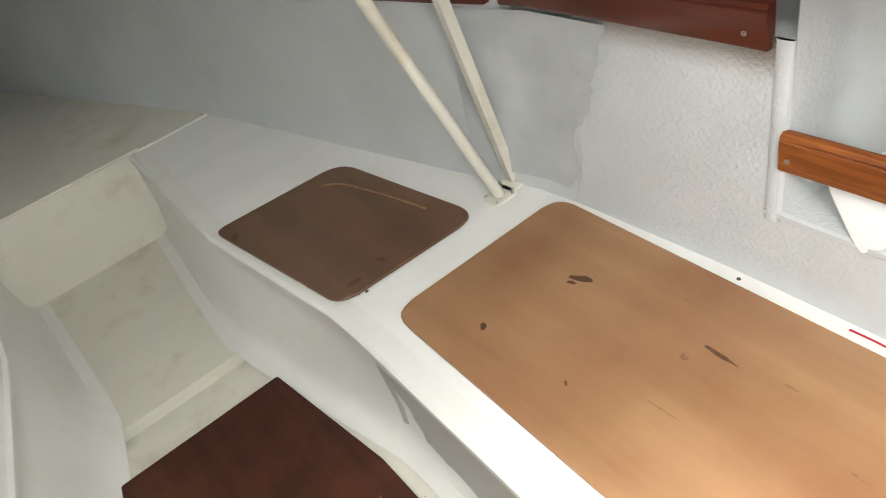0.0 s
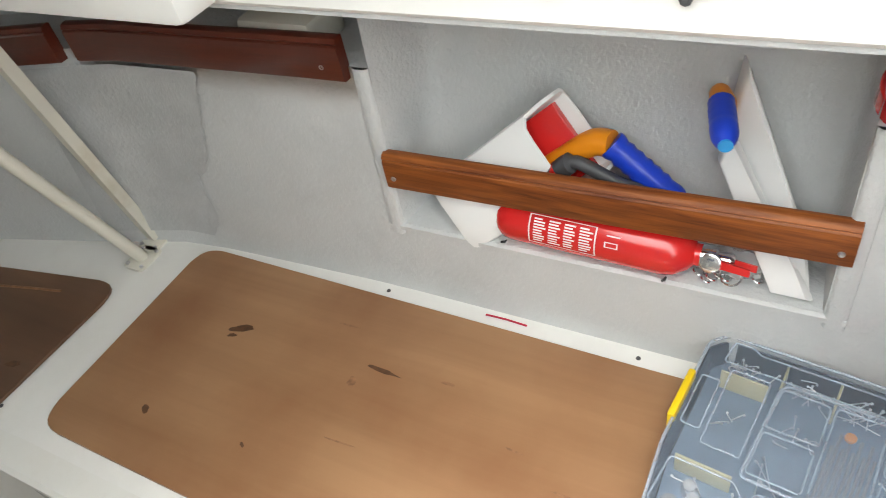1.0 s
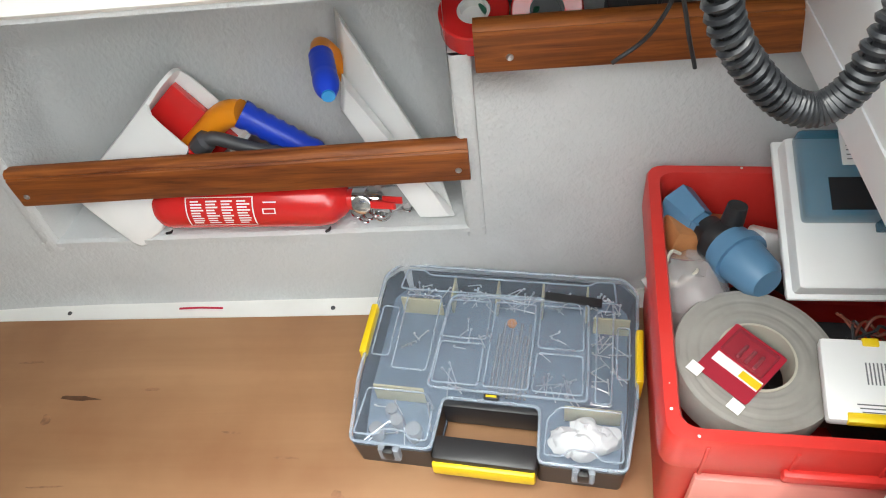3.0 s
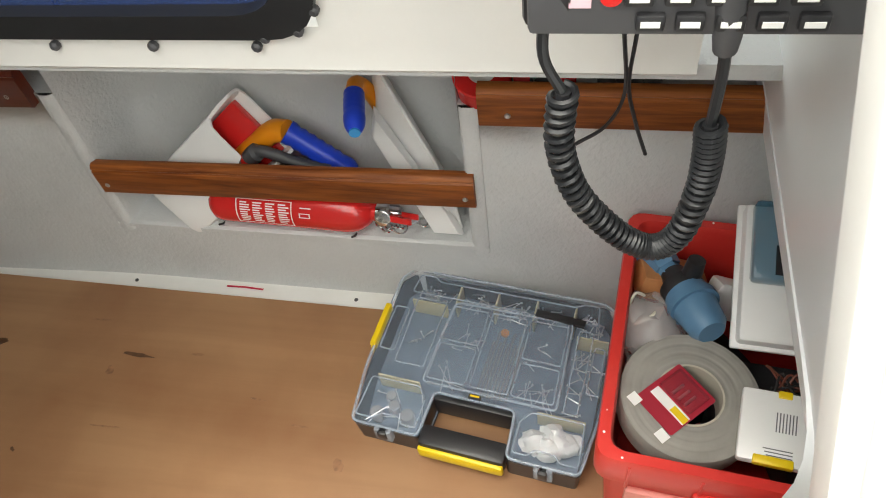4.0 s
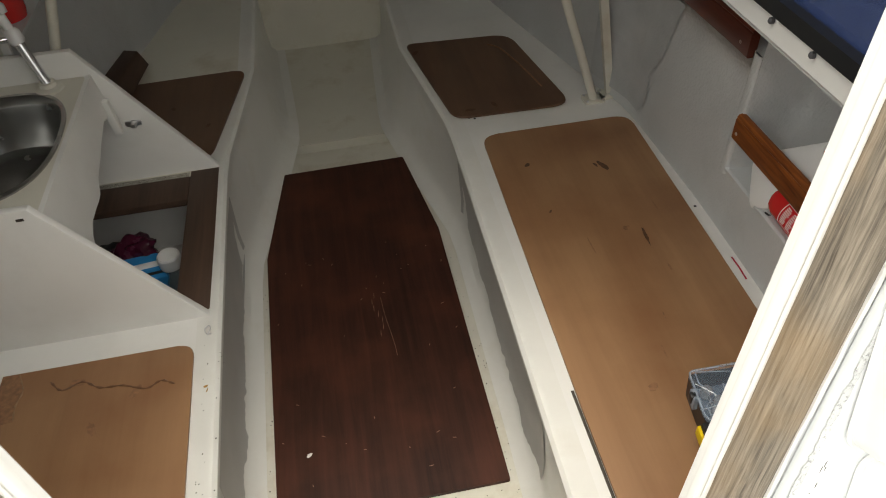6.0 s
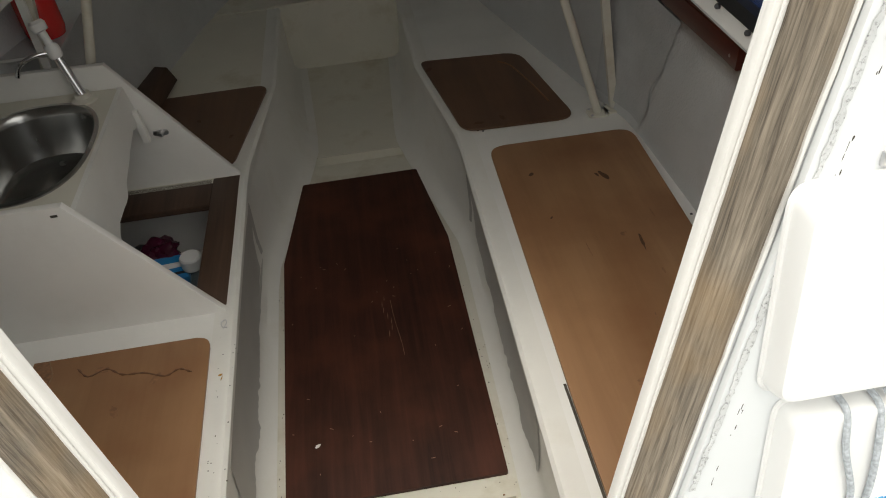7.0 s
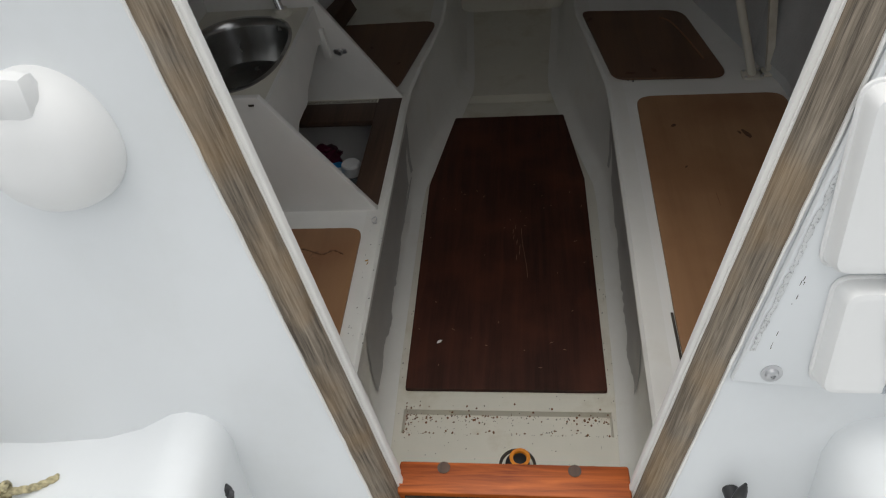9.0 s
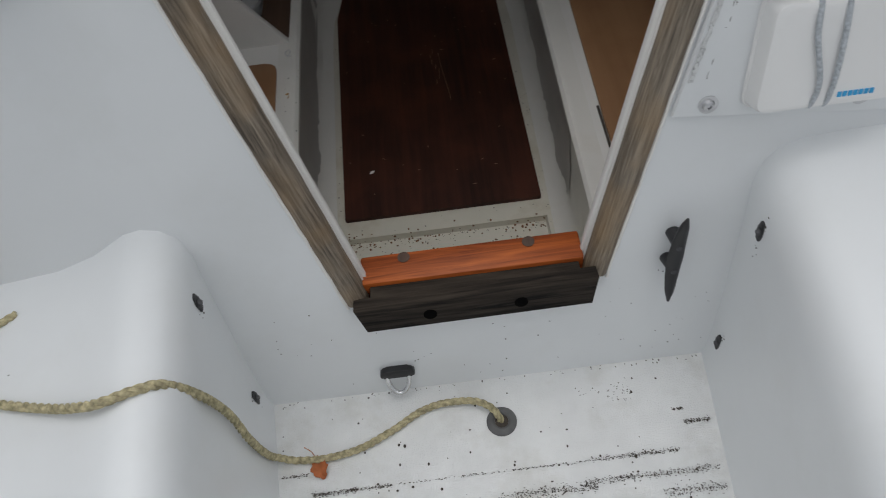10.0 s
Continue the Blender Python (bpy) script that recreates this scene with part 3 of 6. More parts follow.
def seat(side):
    inner = (lambda y: -0.345 + 0.10 * (-y - 0.19)) if side < 0 else (lambda y: 0.440 - 0.09 * (-y - 0.19))
    if side < 0:
        prof = [(0.012, 0.36), (0.004, 0.40), (0, 0.50), (0.0, 0.69), (0.002, 0.752), (-0.006, 0.785), (-0.025, 0.802), (-0.05, 0.808), (-0.075, 0.803), (-0.13, 0.772), (-0.19, 0.752), (-0.30, 0.738), (-0.8, 0.730)]
    else:
        prof = [(-0.012, 0.36), (-0.004, 0.40), (0, 0.50), (0.0, 0.70), (-0.002, 0.755), (0.006, 0.79), (0.024, 0.811), (0.05, 0.820), (0.09, 0.824), (0.14, 0.826), (0.2, 0.828), (0.3, 0.832), (0.8, 0.835)]
    k = len(prof) - 1

    def at(u, v):
        y = -0.10 - 1.9 * u
        d, z = prof[round(v * k)]
        return inner(y) + d, y, z
    return grid(at, 16, k)


for side in (-1, 1):
    bm = seat(side)
    ob = thing("cockpit_seat", bm, GELCOAT, "white gelcoat cockpit seat with rounded edges", "seat", kind="structure")
    for p in ob.data.polygons:
        p.use_smooth = True
    ob.data.set_sharp_from_angle(angle=radians(80))
# aft end of the cockpit, behind the camera
thing("cockpit_aft", box((-1.2, -2.02, 0.2), (1.2, -1.98, 0.95), 0.01), GELCOAT, "plain white end of the cockpit", "wall", kind="structure")
for s in (-1, 1):
    thing("cockpit_coaming", box((min(s * 1.1, s * 1.16), -2.0, 0.6), (max(s * 1.1, s * 1.16), -0.08, 1.15), 0.015), GELCOAT, "plain white cockpit coaming", "coaming", kind="structure")
    thing("hull_side", box((min(s * 1.24, s * 1.27), -2.1, -0.6), (max(s * 1.24, s * 1.27), 4.4, 0.97), 0.0), GELCOAT, "plain white hull side", "hull", kind="structure")
thing("cockpit_coaming", prism([(-0.722, -0.148, 0.70), (-0.775, -0.05, 1.3), (-1.30, -0.55, 1.3), (-1.19, -0.60, 0.70)], (-0.02, 0.03, 0)), GELCOAT, "white gelcoat coaming meeting the bulkhead", "coaming", kind="structure")
thing("deck_moulding", box((0.700, 0.985, 0.955), (0.79, 1.65, 1.02), 0.012), WHITE, "white moulding along the forward cabin side", "moulding", kind="structure")
# cockpit well panels that hide the quarter berths
thing("quarter_end", box((-1.1, -2.0, 0.0), (1.1, -1.97, 0.86)), GREY, "grey end of the quarter berth", "wall", kind="structure")


# ---- boards on the berths and the sole ----
def board(name, outline, radius, z, th, material, label, category="board"):
    pts = rounded(outline, radius)
    return thing(name, prism([(x, y, z) for x, y in pts], (0, 0, th), 0.0015, seg=1), material, label, category)


def blot(x, y, z, a, b, turn, parent, material=None, name="knot", seed=0):
    """A thin dark mark with an uneven outline on a board."""
    rnd = random.Random(seed)
    ring = []
    for k in range(14):
        t = 2 * math.pi * k / 14
        r = 0.75 + 0.45 * rnd.random()
        u, v = a * r * math.cos(t), b * r * math.sin(t)
        ca, sa = math.cos(turn), math.sin(turn)
        ring.append((x + u * ca - v * sa, y + u * sa + v * ca, z))
    part(name, prism(ring, (0, 0, 0.0006)), material or KNOT, parent)


KNOT = mat("dark_knot", (0.085, 0.036, 0.015), 0.5, vary=0.35, scale=90)
KNOT_PALE = mat("pale_brown_mark", (0.24, 0.12, 0.06), 0.5, vary=0.3, scale=90)
berth = board("berth_board", [(0.402, -1.2), (0.404, 0.45), (0.422, 1.436), (0.880, 1.432), (0.864, 0.5), (0.852, -1.2)], [0, 0, 0.05, 0.05, 0, 0], BERTH + 0.003, 0.007, PLY,
              "bare plywood board with dark knots on the starboard berth")
TOP = BERTH + 0.0098
for k, (x, y, a, b, t, m) in enumerate(((0.719, 1.205, 0.024, 0.008, 1.95, KNOT), (0.700, 1.214, 0.010, 0.004, 1.9, KNOT), (0.686, 0.942, 0.009, 0.008, 0.3, KNOT_PALE), (0.722, 0.902, 0.034, 0.004, 1.5, KNOT),
                                        (0.516, 1.262, 0.010, 0.007, 0.8, KNOT), (0.562, 0.467, 0.012, 0.008, 0.4, KNOT_PALE), (0.735, 0.785, 0.012, 0.003, 1.6, KNOT_PALE), (0.66, 0.64, 0.016, 0.002, 1.5, KNOT_PALE),
                                        (0.79, 1.01, 0.02, 0.002, 1.6, KNOT_PALE), (0.52, 1.05, 0.006, 0.003, 1.0, KNOT), (0.62, 0.55, 0.02, 0.0018, 1.55, KNOT_PALE), (0.58, 0.9, 0.03, 0.0015, 1.6, KNOT_PALE))):
    blot(x, y, TOP, a, b, t, berth, m, seed=k)
lid_s = board("locker_lid", [(0.362, 1.552), (0.284, 2.075), (0.660, 2.045), (0.736, 1.54)], [0.045, 0.03, 0.06, 0.06], BERTH + 0.003, 0.007, PLY_DARK,
              "dark stained plywood locker lid on the forward starboard berth", "lid")
part("scuff", tube(smooth_path([(0.57, 1.99, TOP), (0.605, 1.95, TOP), (0.635, 1.85, TOP), (0.66, 1.74, TOP), (0.675, 1.66, TOP)], 5), 0.0035, 6), KNOT_PALE, lid_s, "pale curved scuff")
lid_p = board("locker_lid", [(-0.385, 1.535), (-0.285, 2.055), (-0.70, 2.05), (-0.76, 1.535)], [0.05, 0.05, 0.02, 0.02], BERTH + 0.003, 0.007, PLY_DARK,
              "dark stained plywood locker lid on the forward port berth", "lid")
for k, (x, y) in enumerate(((-0.45, 1.62), (-0.40, 1.72), (-0.52, 1.85))):
    blot(x, y, TOP, 0.012, 0.006, k, lid_p, seed=30 + k)
for k, (x, y) in enumerate(((0.42, 1.585), (0.31, 2.0), (0.50, 1.60))):
    blot(x, y, TOP, 0.018, 0.008, k, lid_s, seed=40 + k)
aft_p = board("berth_board", [(-0.362, -0.6), (-0.386, 0.806), (-0.80, 0.806), (-0.80, -0.6)], [0, 0.035, 0, 0], BERTH + 0.003, 0.007, PLY,
              "water-stained plywood board on the aft port berth")
part("water_stain", tube(smooth_path([(-0.69, 0.765, TOP), (-0.66, 0.735, TOP), (-0.62, 0.75, TOP), (-0.58, 0.725, TOP), (-0.53, 0.72, TOP), (-0.48, 0.70, TOP), (-0.45, 0.715, TOP), (-0.42, 0.70, TOP)], 4), [0.0012 + 0.0022 * math.sin(k * 1.7) ** 2 for k in range(29)], 6), mat("brown_stain", (0.13, 0.058, 0.025), 0.5, vary=0.3, scale=60), aft_p, "dark wavy water stain")
part("torn_veneer", prism([(-0.764, 0.803, TOP), (-0.752, 0.775, TOP), (-0.745, 0.750, TOP), (-0.752, 0.715, TOP), (-0.748, 0.675, TOP), (-0.799, 0.67, TOP), (-0.799, 0.803, TOP)], (0, 0, 0.0006)), KNOT_PALE, aft_p, "darker wood where the veneer is torn")
part("torn_edge", tube(smooth_path([(-0.764, 0.803, TOP), (-0.752, 0.775, TOP), (-0.745, 0.750, TOP), (-0.752, 0.715, TOP), (-0.748, 0.675, TOP)], 4), [0.0016 + 0.001 * math.sin(k * 2.3) for k in range(17)], 6), TIMBER, aft_p, "pale ragged veneer edge")
for k, (x, y) in enumerate(((-0.63, 0.75), (-0.50, 0.70), (-0.58, 0.62))):
    blot(x, y, TOP, 0.018, 0.009, k, aft_p, KNOT_PALE, seed=50 + k)
sole = board("sole_board", [(-0.271, 0.505), (-0.288, 1.405), (-0.222, 1.845), (0.212, 1.847), (0.270, 1.425), (0.274, 0.505)], 0.004, -0.005, 0.012, SOLE,
             "dark red stained plywood board on the cabin sole")
blot(-0.19, 0.671, 0.007, 0.008, 0.005, 0.6, sole, PAPER, "chip", 70)
SCRATCH = mat("worn_pale_scratch", (0.26, 0.15, 0.10), 0.6, vary=0.3, scale=60)
rnd = random.Random(5)
for k in range(34):
    x, y = rnd.uniform(-0.26, 0.25), rnd.uniform(0.53, 1.4)
    blot(x, y, 0.007, rnd.uniform(0.002, 0.006), 0.001, rnd.uniform(0, 3), sole, SCRATCH, "scratch", 100 + k)
for k in range(7):
    blot(0.03 + 0.012 * math.sin(k), 1.02 + 0.025 * k, 0.007, 0.012, 0.0008, 1.5, sole, SCRATCH, "scratch", 150 + k)
part("scratch", tube(smooth_path([(0.045, 1.16, 0.007), (0.05, 1.08, 0.007), (0.062, 0.98, 0.007), (0.065, 0.93, 0.007)], 4), 0.0007, 4), SCRATCH, sole)

# dark strip laid in the joint, colour standing in for its shadow
part("gap_shadow", box((0.3975, -0.7, BERTH + 0.0006), (0.4035, 0.50, BERTH + 0.0022)), DIRT_AND_SHADE, berth, "dark strip standing in for the shadow in the open joint along the board")
# marks on the white rim
thing("marker_line", prism([(0.8935, 0.79, BERTH + 0.001), (0.8975, 0.79, BERTH + 0.001), (0.898, 0.752, BERTH + 0.001), (0.8955, 0.712, BERTH + 0.001), (0.8915, 0.712, BERTH + 0.001), (0.894, 0.752, BERTH + 0.001)], (0, 0, 0.0006)),
              MARK, "thin red marker line on the white berth edge", "mark")


drip = base("rust_drip", Matrix(), "yellow-brown rust drip on the white berth edge", "stain")
for k, (x, y, a, b) in enumerate(((-0.356, 0.684, 0.006, 0.003), (-0.350, 0.678, 0.011, 0.0015), (-0.343, 0.676, 0.004, 0.002))):
    blot(x, y, BERTH + 0.0014, a, b, 0.2 + k, drip, RUST_YELLOW, "spot", 210 + k)


def screw(x, y, z, r=0.004, rx=0.0, ry=0.0, label="small screw head in the painted surface"):
    thing("screw", lathe([(0, 0.0012), (r * 0.35, 0.0004), (r * 0.8, 0.0014), (r, 0.0), (r, -0.002)], Matrix.Translation((x, y, z)) @ pose(0, 0, 0, rx, ry, 0), 10), DARK_GREY, label, "screw", "screws")


for x, y in ((0.894, 0.989), (0.887, 0.52), (0.426, 1.548), (0.410, 1.556)):
    screw(x, y, BERTH + 0.0005)

# ---- rails ----


def rail(y0, y1, x, z0, z1, material, label, lean=0.0, screws=()):
    prof = [(0.010, 0.0), (-0.008, 0.0), (-0.011, 0.004), (-0.011, 0.80), (-0.008, 0.84), (-0.010, 0.88), (-0.006, 0.97), (0.0, 1.0), (0.007, 1.0), (0.010, 0.97)]
    bm = bmesh.new()
    h = z1 - z0
    rings = []
    for y in np.linspace(y0, y1, 8):
        dz = lean * (y - y0) / (y1 - y0)
        rings.append([bm.verts.new((x(y) + px, y, z0 + dz + pz * (h if pz > 0.01 else 1))) for px, pz in prof])
    k = len(prof)
    for a, b in zip(rings, rings[1:]):
        for i in range(k):
            bm.faces.new((a[i], a[(i + 1) % k], b[(i + 1) % k], b[i]))
    bm.faces.new(rings[0][::-1])
    bm.faces.new(rings[-1])
    ob = base("fiddle_rail", Matrix(), label, "rail", "fiddle rails")
    part("rail", bm, material, ob)
    for y in screws:
        dz = lean * (y - y0) / (y1 - y0)
        part("screw", lathe([(0, 0.0012), (0.0015, 0.0004), (0.004, 0.0014), (0.005, -0.001)], Matrix.Translation((x(y) - 0.0112, y, z0 + dz + h * 0.33)) @ pose(0, 0, 0, 0, -90, 0), 10), STEEL, ob, "steel screw head")
    return ob


rail(0.27, 0.935, lambda y: 0.913 + 0.012 * (y - 0.27), 0.585, 0.651, MAHOGANY, "varnished mahogany rail across the side locker", lean=-0.016, screws=(0.285, 0.92))
rail(-0.75, 0.25, lambda y: 0.904, 0.766, 0.83, MAHOGANY, "varnished mahogany rail along the aft shelf", screws=(0.21, -0.05, -0.4))
rail(0.965, 1.515, lambda y: hull_at(y, 0.76) - 0.006, 0.757, 0.827, DARK_WOOD, "dark reddish mahogany rail along the shelf", screws=(1.0,))
rail(1.55, 2.6, lambda y: hull_at(y, 0.76) - 0.008, 0.757, 0.827, DARK_WOOD, "dark reddish mahogany rail along the forward shelf")

# ---- struts that stand on the berth ----


def strut(side, foot, top, flat, label):
    ob = base("mast_strut", Matrix.Translation(foot), label, "strut", "mast struts")
    d = Vector(top) - Vector(foot)
    if flat:
        part("bar", prism([(-0.012, -0.010, 0.01), (0.012, -0.010, 0.01), (0.012, 0.010, 0.01), (-0.012, 0.010, 0.01)], d - Vector((0, 0, 0.01)), 0.003), CREAM, ob)
    else:
        part("bar", tube([(0, 0, 0.005), d], 0.0135, 14), CREAM, ob, "cream painted round tube")
    pl = prism([(x, y, 0.0) for x, y in rounded([(-0.034, -0.028), (0.034, -0.028), (0.034, 0.028), (-0.034, 0.028)], 0.012)], (0, 0, 0.006), 0.0015)
    pl = part("foot_plate", pl, CREAM, ob)
    for x, y in ((-0.024, -0.02), (0.024, -0.02), (-0.024, 0.02), (0.024, 0.02)):
        part("bolt", lathe([(0.0045, 0), (0.0045, 0.003), (0.002, 0.0045), (0, 0.003)], Matrix.Translation((x, y, 0.006)), 8), STEEL, pl)


strut(1, (0.813, 1.557, BERTH), (0.813 - 0.326 * 1.128, 1.57, 1.45), False, "cream painted tube strut footed on the berth")
strut(1, (0.870, 1.570, BERTH), (0.870 - 0.16 * 1.128, 1.56, 1.45), True, "cream painted flat strut footed on the berth")
strut(-1, (-0.80, 1.56, BERTH), (-0.46, 1.58, 1.45), False, "cream painted tube strut behind the sink panel")
strut(-1, (-0.87, 1.56, BERTH), (-0.68, 1.58, 1.45), True, "cream painted flat strut behind the sink panel")

# ---- companionway frame ----
for s in (-1, 1):
    def fp(d, z, off=0.0):
        return on_bulk(MID + s * (half_open(z) + d), z, off)
    fr = base("companionway_frame", Matrix(), "weathered grey-brown teak frame beside the companionway", "frame", "companionway frames")
    bm = bmesh.new()
    zs = np.linspace(0.605, 1.47, 26)
    prof = [(0.0165, -0.0235), (0.0165, -0.016), (0.0185, -0.006), (0.025, 0.001), (0.034, 0.004), (0.044, 0.004), (0.049, 0.001), (0.049, -0.004)]
    rr = random.Random(11 + s)
    rings = []
    for z in zs:
        w = [0.0012 * (rr.random() - 0.5) for _ in prof]
        rings.append([bm.verts.new(fp(d + q, z, o)) for (d, o), q in zip(prof, w)])
    for a, b in zip(rings, rings[1:]):
        for i in range(len(prof) - 1):
            bm.faces.new((a[i], a[i + 1], b[i + 1], b[i]))
    bm.faces.new(rings[0][::-1])
    bm.faces.new(rings[-1])
    part("teak_post", bm, TEAK[s], fr)
    out_v = lambda d: on_bulk(0, 0.6, d) - on_bulk(0, 0.6, 0)
    part("washboard_strip", prism([fp(0.0095, 0.600, -0.038), fp(0.05, 0.600, -0.038), fp(0.05, 1.46, -0.038), fp(0.0095, 1.46, -0.038)], out_v(0.010), 0.0015), WHITE, fr, "white painted strip, chipped")
    part("inner_lip", prism([fp(0.014, 0.595, -0.052), fp(0.05, 0.595, -0.052), fp(0.05, 1.44, -0.052), fp(0.014, 1.44, -0.052)], out_v(0.016), 0.003), WHITE, fr, "white painted inner lip")
    part("jamb", prism([fp(0.0125, 0.595, -0.0363), fp(0.049, 0.595, -0.0363), fp(0.049, 1.44, -0.0363), fp(0.0125, 1.44, -0.0363)], out_v(0.004)), WHITE, fr, "white painted jamb")
    part("jamb_face", prism([fp(0.0175, 0.600, -0.0322), fp(0.048, 0.600, -0.0322), fp(0.048, 1.455, -0.0322), fp(0.0175, 1.455, -0.0322)], out_v(0.0085)), JAMB, fr, "stained off-white jamb face")
    part("jamb_lip", prism([fp(0.0140, 0.602, -0.0265), fp(0.0172, 0.602, -0.0265), fp(0.0172, 1.46, -0.0265), fp(0.0140, 1.46, -0.0265)], out_v(0.0035), 0.0008), WHITE, fr, "thin white lip beside the teak")
    rs = random.Random(60 + s)
    if s > 0:
        band = [fp(0.0590 + 0.003 * rs.random() ** 2, z, 0.0112) for z in np.linspace(0.935, 1.40, 90)] + [fp(0.0665 - 0.003 * rs.random() ** 2, z, 0.0112) for z in np.linspace(1.40, 0.935, 90)]
        part("mildewed_seam", prism(band, out_v(0.0008)), MILDEW, fr, "black mildew along the sealed seam")
    bead = [fp(0.0505 + 0.0015 * rs.random(), z, 0.001) for z in np.linspace(0.6, 1.47, 40)]
    part("sealant", tube(bead, [0.002 + 0.0012 * rs.random() for _ in bead], 6), WHITE, fr, "rough white sealant bead")
HOLE = mat("dark_hole", (0.002, 0.002, 0.002), 0.95, spec=0.05)
sill = base("companionway_sill", Matrix(), "black weathered sill below an orange varnished step", "sill")
bm = prism([on_bulk(-0.144, 0.620, 0.0), on_bulk(-0.131, 0.570, 0.0), on_bulk(0.222, 0.574, 0.0), on_bulk(0.230, 0.628, 0.0)], on_bulk(0, 0.6, 0.03) - on_bulk(0, 0.6, 0), 0.004)
part("sill_front", bm, TEAK_DARK, sill)
part("sill_top", box((-0.118, -0.178, 0.588), (0.208, -0.131, 0.622), 0.003), TEAK_DARK, sill)
part("step_board", box((-0.130, -0.134, 0.44), (0.216, -0.081, 0.631), 0.004), ORANGE_WOOD, sill, "orange varnished pine board")
for x in (-0.061, 0.136):
    part("plug", lathe([(0.010, 0), (0.010, 0.0012), (0, 0.0014)], Matrix.Translation((x, -0.092, 0.631)), 12), BROWN_WOOD, sill)
for x, z in ((-0.029, 0.597), (0.111, 0.599)):
    part("drain_hole", lathe([(0.0105, 0.0), (0.0105, 0.0012), (0, 0.0012)], Matrix.Translation(on_bulk(x, z, 0.0297)) @ pose(0, 0, 0, 79.8, 0, 0), 16), HOLE, sill, "dark round drain hole")

# ---- galley on the port side ----
WORK = 0.665
panel_f = base("galley_divider", Matrix(), "white painted sloping galley panel", "panel", "galley panels")
part("board", prism([(-0.99, 1.497, -0.02), (-0.352, 1.497, -0.02), (-0.355, 1.497, 0.318), (-0.630, 1.497, 0.735), (-0.99, 1.497, 0.74)], (0, 0.02, 0), 0.003), WHITE, panel_f)
bolt_m = Matrix.Translation((-0.545, 1.497, 0.507)) @ pose(0, 0, 0, 90, 0, 0)
lat = part("latch", prism([bolt_m @ Vector((x, y, 0)) for x, y in rounded([(-0.022, -0.008), (0.022, -0.008), (0.022, 0.008), (-0.022, 0.008)], 0.006)], bolt_m.to_3x3() @ Vector((0, 0, 0.004)), 0.001), STEEL, panel_f, "tarnished metal latch")
part("knob", lathe([(0.010, 0), (0.011, 0.010), (0.007, 0.014), (0.006, 0.018), (0, 0.018)], bolt_m, 14), STEEL, lat)
panel_a = base("galley_divider", Matrix(), "white painted sloping galley panel", "panel", "galley panels")
part("board", prism([(-0.99, 0.892, -0.02), (-0.352, 0.892, -0.02), (-0.355, 0.892, 0.318), (-0.612, 0.892, 0.700), (-0.99, 0.892, 0.700)], (0, 0.02, 0), 0.003), WHITE, panel_a)
part("chip", box((-0.640, 0.8905, 0.676), (-0.625, 0.8915, 0.682)), DIRT_AND_SHADE, panel_a)

# worktop with an oval cut-out and sink
SINK = (-0.785, 1.205)


def oval(t, k=1.0):
    """Outline of the D-shaped sink."""
    c, s = math.cos(t), math.sin(t)
    ax, ay = 0.158, 0.222
    p = 2.5
    r = (abs(c) ** p + abs(s) ** p) ** (-1 / p)
    return SINK[0] + ax * k * r * c, SINK[1] + ay * k * r * s


galley = base("galley_unit", Matrix(), "white painted galley worktop with a rough cut front", "galley unit")
bm = bmesh.new()
N = 48
out_xy = []
for k in range(N):
    t = 2 * math.pi * k / N
    c, q = math.cos(t), math.sin(t)
    m_ = max(abs(c) / 0.182, abs(q) / 0.288)
    out_xy.append((SINK[0] + c / m_ - (0.03 if c < -0.1 else 0), min(SINK[1] + q / m_, 1.494)))
loops = [[bm.verts.new((*oval(2 * math.pi * k / N, 0.99), z)) for k in range(N)] for z in (WORK - 0.012, WORK)] + [[bm.verts.new((x, y, z)) for x, y in out_xy] for z in (WORK, WORK - 0.012)]
for a, b in zip(loops, loops[1:] + loops[:1]):
    for k in range(N):
        j = (k + 1) % N
        bm.faces.new((a[k], a[j], b[j], b[k]))
part("worktop", bm, CREAM, galley)
bm = bmesh.new()
rr = random.Random(4)
top_e, low_e = [], []
for k in range(22):
    y = 0.914 + (1.494 - 0.914) * k / 21
    top_e.append((-0.601, y, WORK + 0.001))
    z = lerp([(0.9, 0.43), (1.03, 0.45), (1.06, 0.50), (1.20, 0.50), (1.22, 0.53), (1.42, 0.57), (1.44, 0.56), (1.5, 0.57)], y)
    low_e.append((-0.588, y, z + 0.006 * rr.random()))
prism(top_e + low_e[::-1], (-0.012, 0, 0), bm=bm)
part("front_board", bm, WHITE, galley, "white front board with a jagged lower edge")
part("batten", prism([(-0.60, 1.46, 0.60), (-0.578, 1.46, 0.60), (-0.568, 1.45, 0.505), (-0.588, 1.45, 0.505)], (0, 0.02, 0), 0.002), WHITE, galley)
part("upstand", box((-0.985, 0.914, WORK), (-0.955, 1.496, 0.74), 0.003), WHITE, galley)

sink_t = base("sink", Matrix(), "oval stainless steel sink set in the worktop", "sink")
bm = bmesh.new()
rings = []
for k_, z in ((1.06, WORK + 0.0005), (1.055, WORK + 0.004), (1.0, WORK + 0.005), (0.965, WORK - 0.002), (0.94, WORK - 0.02), (0.90, WORK - 0.09), (0.84, WORK - 0.125), (0.72, WORK - 0.14), (0.3, WORK - 0.145)):
    rings.append([bm.verts.new((*oval(2 * math.pi * k / 56, k_), z)) for k in range(56)])
for a, b in zip(rings, rings[1:]):
    for k in range(56):
        bm.faces.new((a[k], a[(k + 1) % 56], b[(k + 1) % 56], b[k]))
bm.faces.new(rings[-1])
